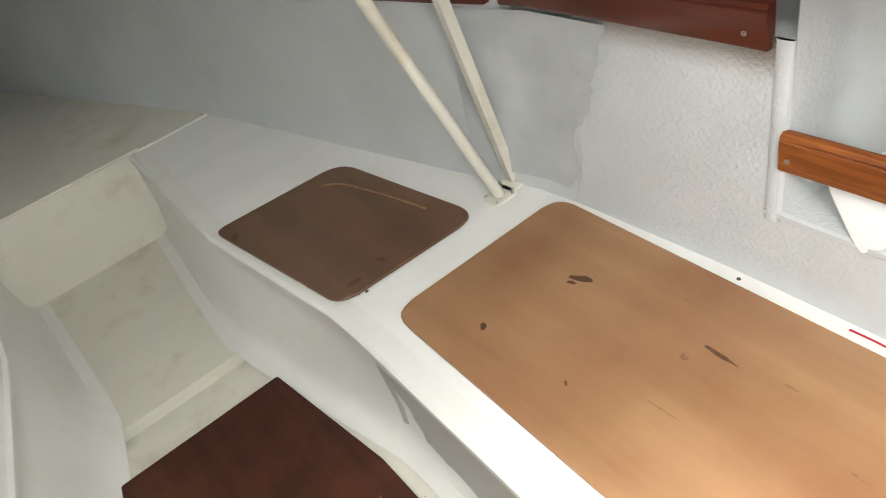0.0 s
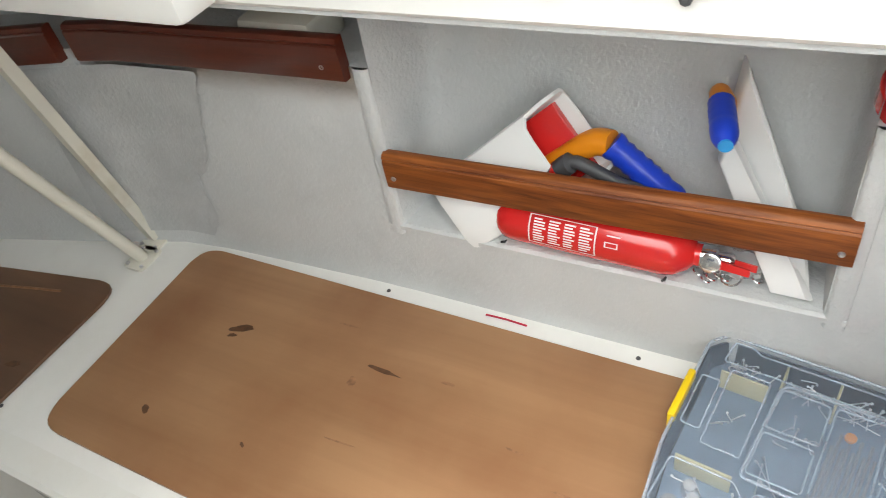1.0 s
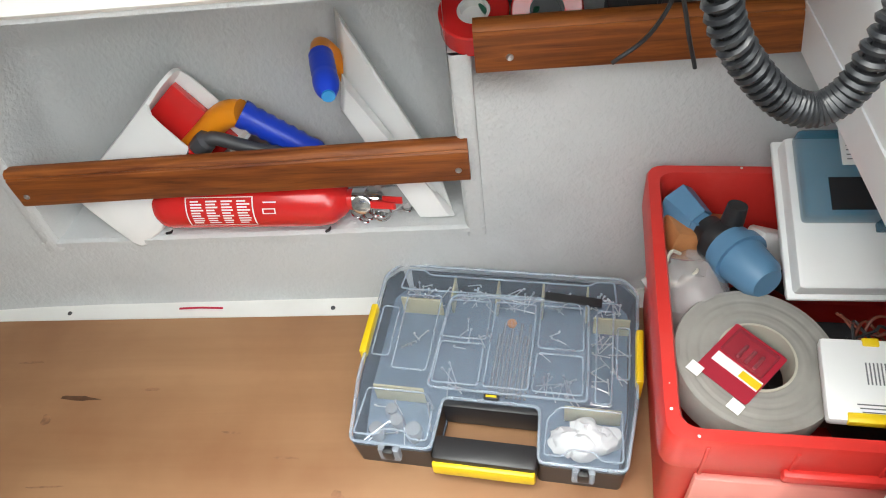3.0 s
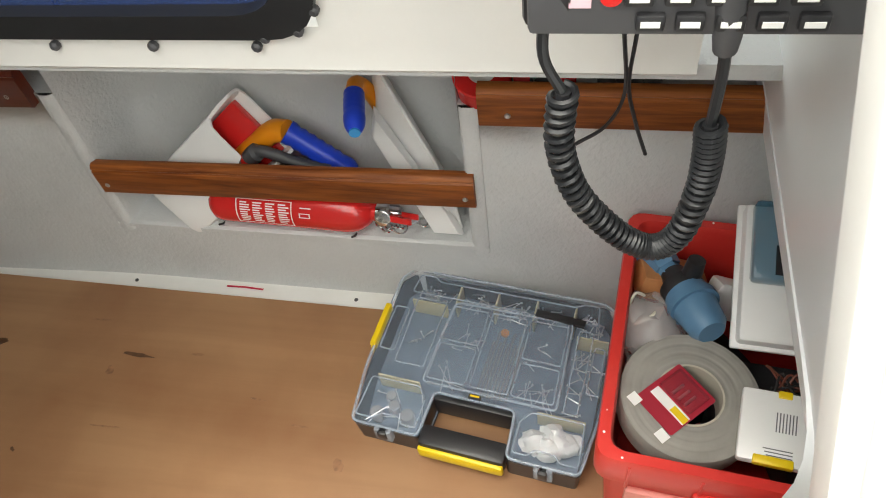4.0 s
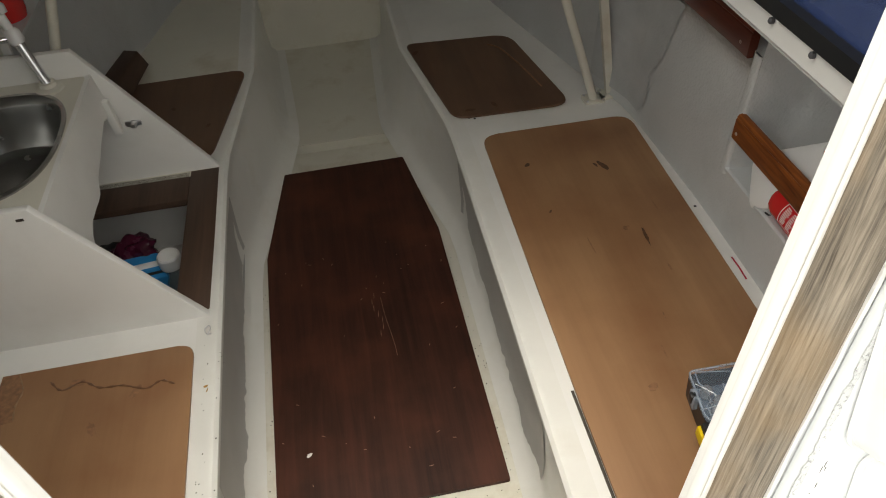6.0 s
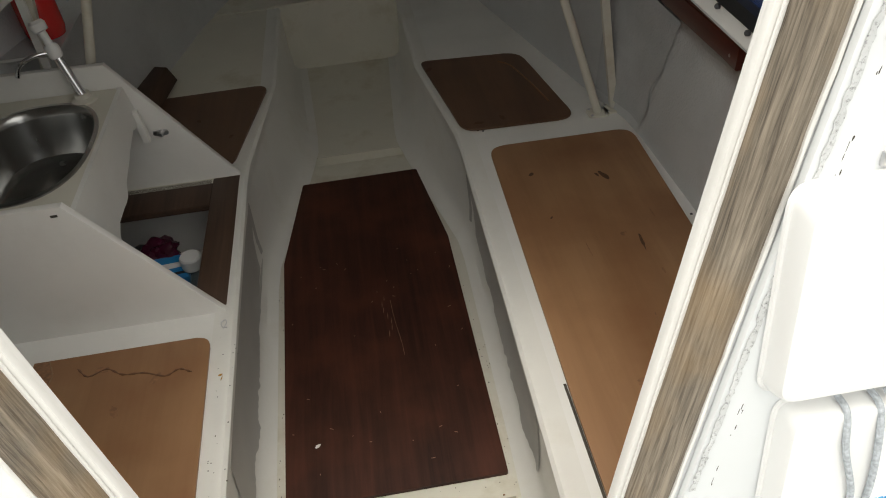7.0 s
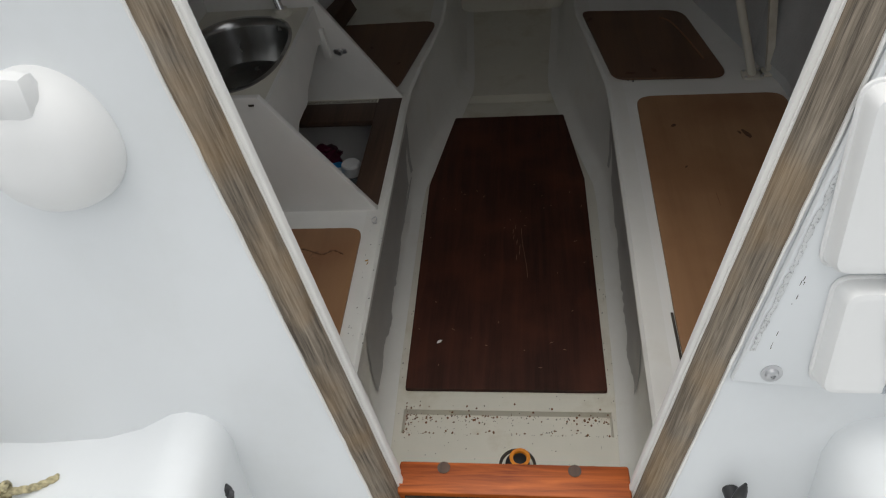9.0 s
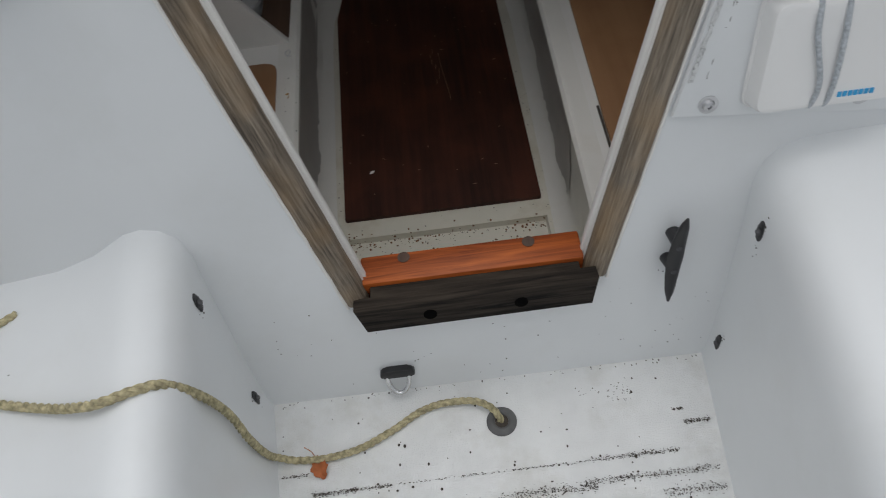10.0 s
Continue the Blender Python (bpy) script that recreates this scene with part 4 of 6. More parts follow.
part("basin", bm, mat("dark_polished_steel", (0.42, 0.42, 0.41), 0.24, metal=1.0, vary=0.12, scale=12), sink_t)
part("drain", lathe([(0.024, 0), (0.024, 0.003), (0.016, 0.003), (0.014, -0.002 + 0.003), (0, 0.001)], Matrix.Translation((SINK[0], SINK[1], WORK - 0.145)), 20), CHROME, sink_t)

pump = base("water_pump_tap", Matrix.Translation((-0.692, 1.445, WORK)), "cream and chrome hand pump tap by the sink", "tap")
part("flange", lathe([(0.034, 0), (0.034, 0.006), (0.028, 0.009), (0.022, 0.012), (0.020, 0.022), (0, 0.022)], None, 20), CREAM, pump)
lean = Vector((-0.055, 0.05, 0.20))
part("barrel", tube([Vector((0, 0, 0.015)), lean * 0.62], 0.0125, 16), CHROME, pump)
part("collar", tube([lean * 0.58, lean * 0.62, lean * 0.72, lean * 0.76], [0.015, 0.019, 0.019, 0.014], 16), PLASTIC_WHITE, pump)
part("plunger", tube([lean * 0.76, lean * 0.92, lean * 0.93, lean * 1.02, lean * 1.06], [0.011, 0.011, 0.020, 0.022, 0.016], 16), PLASTIC_WHITE, pump)
sp = smooth_path([lean * 0.66, lean * 0.66 + Vector((-0.045, -0.02, 0.003)), lean * 0.66 + Vector((-0.085, -0.035, -0.012)), lean * 0.66 + Vector((-0.10, -0.04, -0.04))], 6)
part("spout", tube(sp, 0.006, 10), CHROME, pump)

# open locker below: floor, timbers and what lies in it
loc = base("open_locker", Matrix(), "open berth locker with dark timber edges", "locker", kind="structure")
part("locker_floor", box((-0.99, 0.90, 0.03), (-0.35, 1.50, 0.05)), GREY_FACE, loc)
part("side_timber", box((-0.442, 0.914, 0.305), (-0.358, 1.494, BERTH + 0.002), 0.003), BROWN_WOOD, loc, "dark brown side timber")
part("cross_timber", box((-0.99, 1.36, 0.30), (-0.443, 1.494, 0.322), 0.003), BROWN_WOOD, loc, "worn brown cross timber")
jar = base("bottle", Matrix.Translation((-0.512, 1.235, 0.05)), "clear plastic bottle with a white cap", "bottle")
part("body", lathe([(0.0, 0), (0.034, 0), (0.037, 0.01), (0.037, 0.12), (0.030, 0.145), (0.026, 0.155), (0, 0.155)], None, 24), clear("clear_bottle", (0.20, 0.30, 0.34), 0.08, 0.45), jar)
part("cap", lathe([(0.031, 0.15), (0.032, 0.155), (0.032, 0.185), (0.028, 0.19), (0, 0.19)], None, 28), PLASTIC_WHITE, jar)


def crumple(cx, cy, cz, ax, ay, az, seed, material, name, label, category):
    bm = bmesh.new()
    bmesh.ops.create_icosphere(bm, subdivisions=4, radius=1)
    for v in bm.verts:
        q = v.co.normalized()
        r = 1 + 0.45 * noise.noise(q * 2.2 + Vector((seed, 0, 0))) + 0.22 * abs(noise.noise(q * 6 + Vector((0, seed, 0))))
        v.co = Vector((cx + q.x * ax * r, cy + q.y * ay * r, max(cz - az, cz + q.z * az * r)))
    return thing(name, bm, material, label, category)


crumple(-0.70, 1.31, 0.14, 0.12, 0.09, 0.06, 3, BLACK, "plastic_bag", "crumpled black plastic bag in the locker", "bag")
crumple(-0.625, 1.31, 0.20, 0.055, 0.06, 0.035, 7, mat("dark_red_film", (0.07, 0.010, 0.028), 0.25, vary=0.3, scale=30), "wrapper", "shiny dark red wrapper lying on the bag", "wrapper")
BRIGHT_BLUE = mat("bright_blue_plastic", (0.02, 0.24, 0.55), 0.35, vary=0.1)
pk = base("blue_packet", Matrix.Translation((-0.604, 1.225, 0.183)) @ pose(0, 0, 0, 12, 14, 24), "bright blue packet with pale bands", "packet")
part("body", box((-0.07, -0.05, -0.03), (0.07, 0.05, 0.035), 0.012), BRIGHT_BLUE, pk)
part("band", box((-0.072, -0.012, -0.028), (0.072, 0.022, 0.0365), 0.010), PLASTIC_WHITE, pk)
part("stripe", box((-0.073, -0.034, -0.027), (0.073, -0.024, 0.0368), 0.010), BLACK, pk)
thing("dark_plank", prism([(-0.68, 2.19, 0.34), (-0.63, 2.17, 0.34), (-0.665, 1.94, 0.34), (-0.725, 1.99, 0.34)], (-0.03, 0.02, 0.05), 0.004), BROWN_WOOD, "dark plank leaning against the port hull", "plank")
ey = tube(smooth_path([(-0.36, 0.83, BERTH + 0.003), (-0.352, 0.842, BERTH + 0.008), (-0.356, 0.856, BERTH + 0.006), (-0.366, 0.85, BERTH + 0.004), (-0.362, 0.835, BERTH + 0.004), (-0.35, 0.83, BERTH + 0.005)], 5), 0.0012, 6)
thing("wire_loop", ey, STEEL, "small bent wire loop on the berth lip", "wire")

# red bottle and white strap on the port shelf
ext_p = base("red_flask", Matrix.Translation((-0.80, 1.66, 0.775)), "red plastic flask standing on the port shelf", "flask")
part("body", lathe([(0, 0), (0.05, 0), (0.055, 0.02), (0.055, 0.12), (0.04, 0.16), (0.02, 0.18), (0, 0.18)], None, 24), RED_PAINT, ext_p)
part("neck", lathe([(0.018, 0.178), (0.018, 0.20), (0.012, 0.21), (0, 0.21)], None, 14), BLACK, ext_p)
thing("shelf_port", box((-1.05, 1.525, 0.765), (-0.74, 2.2, 0.773)), GREY, "grey painted port shelf", "shelf", kind="structure")
thing("shelf_bracket", prism([(-0.800, 1.535, 0.72), (-0.778, 1.535, 0.72), (-0.768, 1.535, 0.955), (-0.790, 1.535, 0.955)], (0, 0.012, 0), 0.002), WHITE, "white painted upright strap bracket", "bracket")


# ---- organiser box on the berth ----
DECK_Z = BERTH + 0.010
u_dir, v_dir = Vector((-0.135, -0.991, 0)).normalized(), Vector((0.991, -0.135, 0)).normalized()
ORG = Matrix.Translation((0.615, 0.458, DECK_Z)) @ Matrix((u_dir, v_dir, (0, 0, 1))).transposed().to_4x4() @ Matrix.Scale(1.045, 4)
org = base("organiser_box", ORG, "clear-lidded organiser box with black base and yellow latches", "organiser")
W, DP, HT = 0.372, 0.292, 0.068
foot = [(0.012, 0.0), (0.118, 0.0), (0.122, 0.075), (0.250, 0.075), (0.254, 0.0), (0.360, 0.0), (W, 0.095), (W, 0.27), (0.352, DP), (0.020, DP), (0.0, 0.27), (0.0, 0.095)]


def ring_of(pts, z, inset=0.0):
    cx, cy = W / 2, DP / 2
    return [(cx + (x - cx) * (1 - inset), cy + (y - cy) * (1 - inset), z) for x, y in pts]


def tray(pts, z0, z1, wall, floor):
    """A tray with thin walls."""
    bm = bmesh.new()
    lo, hi = ring_of(pts, z0, 0.03), ring_of(pts, z1, 0.012)
    hi2, lo2 = ring_of(pts, z1, 0.012 + wall), ring_of(pts, z0 + floor, 0.03 + wall)
    rows = [[bm.verts.new(p) for p in r] for r in (lo, hi, hi2, lo2)]
    n = len(pts)
    for a, b in zip(rows, rows[1:]):
        for k in range(n):
            bm.faces.new((a[k], a[(k + 1) % n], b[(k + 1) % n], b[k]))
    bm.faces.new(rows[0][::-1])
    bm.faces.new(rows[3])
    return bm


part("base_tray", tray(rounded(foot, 0.006, 3), 0.0, 0.052, 0.012, 0.003), mat("dark_brown_plastic", (0.022, 0.018, 0.016), 0.4), org, "black plastic base")
SLATE = mat("blue_grey_liner", (0.16, 0.21, 0.28), 0.5, vary=0.12, scale=25)
part("liner", prism(ring_of(rounded(foot, 0.006, 3), 0.012, 0.06), (0, 0, 0.003)), SLATE, org, "blue-grey tray floor")
lid = part("lid", prism(ring_of(rounded(foot, 0.010, 4), 0.055), (0, 0, 0.007), 0.002, seg=1), CLEAR_LID, org, "clear bluish plastic lid")
rim_p = [Vector(p) for p in ring_of(rounded(foot, 0.010, 4), 0.0625, 0.01)]
part("lid_edge", tube(rim_p + [rim_p[0]], 0.0022, 6, caps=False), CLEAR_RIB, lid)
# raised middle panel and moulded ribs on the lid
mid = rounded([(0.100, 0.086), (0.108, 0.232), (0.118, 0.238), (0.304, 0.238), (0.308, 0.086)], 0.008, 3)
part("raised_panel", prism([(x, y, 0.062) for x, y in mid], (0, 0, 0.0055), 0.0015, seg=1), CLEAR_LID, lid)


def rib(pts, z=0.0685, r=0.0014, closed=True):
    p = [Vector((x, y, z)) for x, y in pts]
    part("rib", tube(p + ([p[0]] if closed else []), r, 5, caps=not closed), CLEAR_RIB, lid)


rib(mid, 0.068, 0.002)
for cell in ([(0.106, 0.166), (0.110, 0.229), (0.168, 0.229), (0.168, 0.166)], [(0.104, 0.094), (0.106, 0.158), (0.166, 0.158), (0.166, 0.094)],
             [(0.173, 0.094), (0.175, 0.230), (0.232, 0.230), (0.232, 0.094)], [(0.239, 0.160), (0.239, 0.230), (0.298, 0.230), (0.300, 0.160)], [(0.237, 0.094), (0.239, 0.152), (0.300, 0.152), (0.302, 0.094)]):
    rib(rounded(cell, 0.005, 2))
for cell in ([(0.016, 0.012), (0.020, 0.078), (0.098, 0.078), (0.112, 0.060), (0.112, 0.012), (0.090, 0.012), (0.082, 0.022), (0.052, 0.022), (0.044, 0.012)],
             [(0.260, 0.012), (0.260, 0.060), (0.274, 0.078), (0.352, 0.078), (0.354, 0.012), (0.328, 0.012), (0.320, 0.022), (0.290, 0.022), (0.282, 0.012)],
             [(0.030, 0.246), (0.034, 0.282), (0.060, 0.282), (0.070, 0.274), (0.302, 0.274), (0.314, 0.282), (0.338, 0.282), (0.342, 0.246), (0.305, 0.246), (0.100, 0.246)],
             [(0.044, 0.112), (0.044, 0.236), (0.094, 0.236), (0.092, 0.112)], [(0.318, 0.088), (0.316, 0.232), (0.338, 0.232), (0.338, 0.088)],
             [(0.012, 0.130), (0.012, 0.212), (0.036, 0.212), (0.036, 0.130)], [(0.344, 0.126), (0.344, 0.206), (0.360, 0.206), (0.360, 0.126)]):
    rib(rounded(cell, 0.004, 2), 0.0632)
DIV = mat("pale_yellow_plastic", (0.62, 0.56, 0.34), 0.5, vary=0.08)
for lo, hi in (((0.104, 0.242, 0.014), (0.107, 0.282, 0.052)), ((0.170, 0.242, 0.014), (0.173, 0.282, 0.052)), ((0.236, 0.242, 0.014), (0.239, 0.282, 0.052)), ((0.300, 0.242, 0.014), (0.303, 0.282, 0.052)),
               ((0.030, 0.236, 0.014), (0.092, 0.239, 0.052)), ((0.022, 0.088, 0.014), (0.092, 0.091, 0.052)), ((0.312, 0.226, 0.014), (0.362, 0.229, 0.052)), ((0.280, 0.084, 0.014), (0.352, 0.087, 0.052))):
    part("divider", box(lo, hi, 0.0006), DIV, org, "pale yellow divider")
for s_, y0_ in ((0, 0.130), (1, 0.122)):
    x = -0.006 if s_ == 0 else W - 0.004
    lt = part("side_latch", box((x, y0_, 0.022), (x + 0.010, y0_ + 0.082, 0.068), 0.003), YELLOW, org, "yellow side latch")
hd = part("handle", box((0.120, -0.008, 0.026), (0.252, 0.026, 0.058), 0.006), BLACK, org, "black carrying handle")
part("handle_edge", box((0.121, -0.014, 0.024), (0.251, -0.004, 0.050), 0.004), YELLOW, hd, "yellow handle edge")
part("handle_back", box((0.122, 0.066, 0.01), (0.250, 0.077, 0.056), 0.003), BLACK, org)
for x in (0.066, 0.308):
    fc = part("front_clip", box((x - 0.014, -0.008, 0.034), (x + 0.014, 0.003, 0.064), 0.003), CLEAR_RIB, org, "clear front clip")
    part("clip_button", box((x - 0.007, -0.011, 0.044), (x + 0.007, 0.001, 0.064), 0.002), BLACK, fc)
part("badge", box((0.176, 0.0765, 0.0625), (0.196, 0.0835, 0.0690), 0.0015), BLACK, org, "small black badge with a yellow bar")
part("badge_bar", box((0.179, 0.0785, 0.069), (0.193, 0.0815, 0.0696)), YELLOW, org)
strip_m = Matrix.Translation((0.282, 0.243, 0.0665)) @ pose(0, 0, 0, 0, 0, -4)
part("black_strip", box((-0.040, -0.006, 0.0), (0.040, 0.007, 0.005), 0.001, m=strip_m), BLACK, org, "loose black plastic strip on the lid")


def bits(name, x0, x1, y0, y1, n, length, r, seed, material, label):
    """Many small rods lying in one compartment."""
    rd = random.Random(seed)
    bm = bmesh.new()
    for _ in range(max(4, n * 3 // 5)):
        x, y = rd.uniform(x0, x1), rd.uniform(y0, y1)
        a = rd.uniform(0, math.pi)
        l = length * rd.uniform(0.6, 1.1) / 2
        z = 0.018 + rd.random() * 0.022
        dx, dy = l * math.cos(a), l * math.sin(a)
        x, y = min(max(x, x0 + abs(dx)), x1 - abs(dx)) if x1 - x0 > 2 * abs(dx) else (x0 + x1) / 2, min(max(y, y0 + abs(dy)), y1 - abs(dy)) if y1 - y0 > 2 * abs(dy) else (y0 + y1) / 2
        tube([(x - dx, y - dy, z), (x + dx * 0.85, y + dy * 0.85, z + rd.uniform(-0.004, 0.004)), (x + dx * 0.86, y + dy * 0.86, z), (x + dx, y + dy, z)], [r, r, r * 2.1, r * 2.1], 5, bm=bm)
    ob = part(name, bm, material, org, label)
    ob["kind"] = "stuff"


ZINC = mat("bright_zinc", (0.70, 0.70, 0.72), 0.3, metal=0.7, vary=0.1)
for k, (a, b, c, d, n, l) in enumerate(((0.035, 0.10, 0.244, 0.28, 34, 0.022), (0.11, 0.168, 0.244, 0.28, 26, 0.026), (0.175, 0.234, 0.244, 0.28, 24, 0.034), (0.242, 0.298, 0.25, 0.28, 14, 0.02), (0.306, 0.35, 0.244, 0.28, 36, 0.02),
                                        (0.110, 0.166, 0.166, 0.226, 12, 0.026), (0.108, 0.164, 0.096, 0.15, 8, 0.05), (0.240, 0.298, 0.165, 0.22, 6, 0.022), (0.240, 0.30, 0.096, 0.14, 20, 0.034), (0.312, 0.338, 0.10, 0.22, 26, 0.034),
                                        (0.04, 0.09, 0.17, 0.2, 4, 0.02), (0.34, 0.36, 0.13, 0.2, 6, 0.03), (0.025, 0.11, 0.015, 0.08, 12, 0.04))):
    bits("small_screws", a, b, c, d, n, l, 0.0009, 200 + k, ZINC, "loose bright screws and fittings")
for k in range(9):
    x = 0.178 + 0.006 * k
    part("clear_tube", tube([(x, 0.10, 0.03), (x + 0.004, 0.20 + 0.02 * (k % 2), 0.032)], 0.0022, 6), BAG, org)
part("orange_piece", lathe([(0, 0), (0.007, 0), (0.007, 0.004), (0, 0.006)], Matrix.Translation((0.198, 0.212, 0.042)), 10), ORANGE, org)
for k, (x, y, r) in enumerate(((0.036, 0.035, 0.012), (0.06, 0.05, 0.011), (0.085, 0.04, 0.013), (0.05, 0.066, 0.010))):
    part("clear_cap", lathe([(0, 0.035), (r * 0.8, 0.035), (r, 0.03), (r, 0.012)], Matrix.Translation((x, y, 0.0)), 14), BAG, org)


def lump(cx, cy, cz, ax, ay, az, seed, parent, material, name, label="", floor=None):
    bm = bmesh.new()
    bmesh.ops.create_icosphere(bm, subdivisions=3, radius=1)
    for v in bm.verts:
        q = v.co.normalized()
        r = 1 + 0.35 * noise.noise(q * 2.4 + Vector((seed, 0, 0))) + 0.25 * abs(noise.noise(q * 5 + Vector((0, seed, 0))))
        z = cz + q.z * az * r
        v.co = Vector((cx + q.x * ax * r, cy + q.y * ay * r, max(z, floor) if floor is not None else z))
    if parent:
        return part(name, bm, material, parent, label)
    return bm


for k, (x, y) in enumerate(((0.285, 0.045), (0.305, 0.04), (0.325, 0.05), (0.31, 0.06))):
    lump(x, y, 0.036, 0.020, 0.018, 0.015, k + 1, org, PAPER, "cotton_bag", "white bag of fittings")
part("white_cap", lathe([(0, 0.040), (0.010, 0.040), (0.012, 0.036), (0.012, 0.015)], Matrix.Translation((0.343, 0.06, 0)), 16), PLASTIC_WHITE, org)

# ---- red crate and what lies in it ----
CR = Matrix.Translation((0.688, -0.152, DECK_Z)) @ pose(0, 0, 0, 0, 0, -5.4)
crate = base("storage_crate", CR, "scuffed red plastic crate full of boat gear", "crate")
cw, cl, ch = 0.194, 0.208, 0.268


def crate_ring(k, z):
    return [(x, y, z) for x, y in rounded([(-cw * k, -cl * k), (cw * k, -cl * k), (cw * k, cl * k), (-cw * k, cl * k)], 0.022, 4)]


bm = bmesh.new()
levels = [(0.90, 0.0), (0.945, 0.18), (0.955, 0.20), (1.0, 0.205), (1.005, 0.212), (1.005, ch - 0.006), (0.995, ch), (0.93, ch), (0.915, ch - 0.008), (0.90, 0.03), (0.86, 0.012)]
rows = [[bm.verts.new(p) for p in crate_ring(k, z)] for k, z in levels]
n = len(rows[0])
for a, b in zip(rows, rows[1:]):
    for k in range(n):
        bm.faces.new((a[k], a[(k + 1) % n], b[(k + 1) % n], b[k]))
bm.faces.new(rows[0][::-1])
bm.faces.new(rows[-1])
part("shell", bm, RED, crate)
for s_ in (-1, 1):
    for x in np.linspace(-cl * 0.8, cl * 0.8, 5):
        part("rib", box((s_ * cw * 1.0 - 0.003, x - 0.002, 0.196), (s_ * cw * 1.0 + 0.006, x + 0.002, ch - 0.01), 0.001), RED, crate)
part("grip", box((-cw - 0.010, -0.09, 0.205), (-cw + 0.001, 0.09, 0.222), 0.004), RED, crate, "moulded grip rib")
part("side_panel", box((-cw * 0.955 - 0.006, -cl * 0.8, 0.03), (-cw * 0.93, cl * 0.8, 0.17), 0.004), PINK, crate, "scuffed paler side panel")
rd = random.Random(8)
for k in range(9):
    s_ = rd.choice((-1, 1))
    if rd.random() < 0.5:
        x, y = s_ * cw * 0.965 + rd.uniform(-0.003, 0.003), rd.uniform(-cl, cl) * 0.95
    else:
        x, y = rd.uniform(-cw, cw) * 0.95, cl * 0.965
    r = rd.uniform(0.0008, 0.0024)
    part("paint_fleck", lathe([(r, 0), (r * 0.8, 0.0008), (0, 0.0008)], Matrix.Translation((x, y, ch)), 6), PAPER, crate)


def in_crate(x, y, z, rx=0, ry=0, rz=0):
    return CR @ pose(x, y, z, rx, ry, rz)


# cloth tape roll with a card on it
roll_m = in_crate(-0.077, 0.102, 0.240, 3, -3, 0) @ Matrix.Scale(0.838, 4)
roll = base("tape_roll", roll_m, "large roll of grey cloth tape with ragged layers", "tape roll")
prof = [(0.050, -0.05)]
for k in range(22):
    r = 0.050 + 0.053 * k / 21
    prof.append((r, 0.0 + 0.0004 * math.sin(k * 2.1) + 0.0005 * math.sin(k * 5.3)))
prof += [(0.1045, -0.003), (0.105, -0.05), (0.050, -0.05)]
part("tape", lathe(prof, None, 64), TAPE, roll)
part("core", lathe([(0.047, -0.05), (0.047, 0.002), (0.050, 0.002), (0.050, -0.05)], None, 48), mat("card_core", (0.50, 0.46, 0.38), 0.8), roll, "brown cardboard core")
card = base("fuse_card", roll_m @ pose(-0.013, 0.022, 0.004, 0, 0, -131), "crimson card blister pack lying on the tape", "blister pack")
part("card", prism([(x, y, 0) for x, y in rounded([(-0.038, -0.046), (0.038, -0.046), (0.038, 0.046), (-0.038, 0.046)], 0.004, 2)], (0, 0, 0.0012)), CARD, card)
part("blister", box((-0.031, -0.004, 0.0012), (0.031, 0.040, 0.008), 0.003), clear("red_tinted_blister", (0.45, 0.05, 0.07), 0.1, 0.4), card)
part("label_band", box((-0.030, -0.022, 0.0012), (0.036, -0.006, 0.0022)), PAPER, card, "white label band")
part("brand_bar", box((0.008, -0.020, 0.0022), (0.036, -0.009, 0.0028)), YELLOW, card, "yellow printed bar")
for x, y in ((-0.036, -0.048), (0.030, -0.056)):
    part("price_tag", box((x - 0.009, y - 0.008, 0.0005), (x + 0.009, y + 0.008, 0.0016)), PAPER, card)
for k in range(3):
    part("fuse", tube([(-0.008 + 0.012 * k, 0.002, 0.0042), (-0.008 + 0.012 * k, 0.024, 0.0042)], 0.0025, 8), STEEL, card)

# junction box with tinted cover
jb = base("junction_box", in_crate(0.113, -0.044, 0.245, 22, 0, -88) @ Matrix.Scale(0.94, 4), "white breaker enclosure with a tinted blue cover", "enclosure")
part("body", box((-0.105, -0.10, 0.0), (0.150, 0.10, 0.062), 0.006), PLASTIC_WHITE, jb)
part("flange", box((-0.112, -0.107, 0.028), (0.157, 0.107, 0.036), 0.003), PLASTIC_WHITE, jb)
cov = part("cover", box((-0.096, -0.018, 0.058), (0.142, 0.098, 0.088), 0.006), BLUE_GLASS, jb, "tinted blue hinged cover")
part("cut_out", box((-0.068, -0.010, 0.0882), (0.012, 0.032, 0.0888)), BLACK, jb, "dark window in the cover")
part("catch", box((-0.012, -0.030, 0.062), (0.012, -0.018, 0.084), 0.002), BLUE_GLASS, cov)
lab = part("paper_label", box((-0.050, 0.048, 0.0882), (0.062, 0.096, 0.0888)), PAPER, jb, "white paper label")
for k in range(6):
    part("print_line", box((-0.044, 0.055 + 0.006 * k, 0.0888), (0.054 - 0.02 * (k % 3), 0.0562 + 0.006 * k, 0.0892)), INK, lab)

# inline strainer: blue and black plastic
st = base("strainer", in_crate(0.070, 0.117, 0.250, 0, 8, 29) @ Matrix.Diagonal((0.84, 0.84, 0.84, 1)), "pale blue and black plastic water strainer", "strainer")
ax = pose(0, 0, 0, 0, 90, 0)
part("bowl", lathe([(0, -0.085), (0.022, -0.085), (0.031, -0.072), (0.036, -0.03), (0.042, -0.03), (0.042, -0.016), (0.037, -0.016), (0.037, 0.0), (0, 0.0)], ax, 28), PALE_BLUE, st)
part("collar", lathe([(0.034, 0.0), (0.036, 0.004), (0.036, 0.022), (0.024, 0.03), (0.022, 0.05), (0.0, 0.05)], ax, 24), BLACK, st)
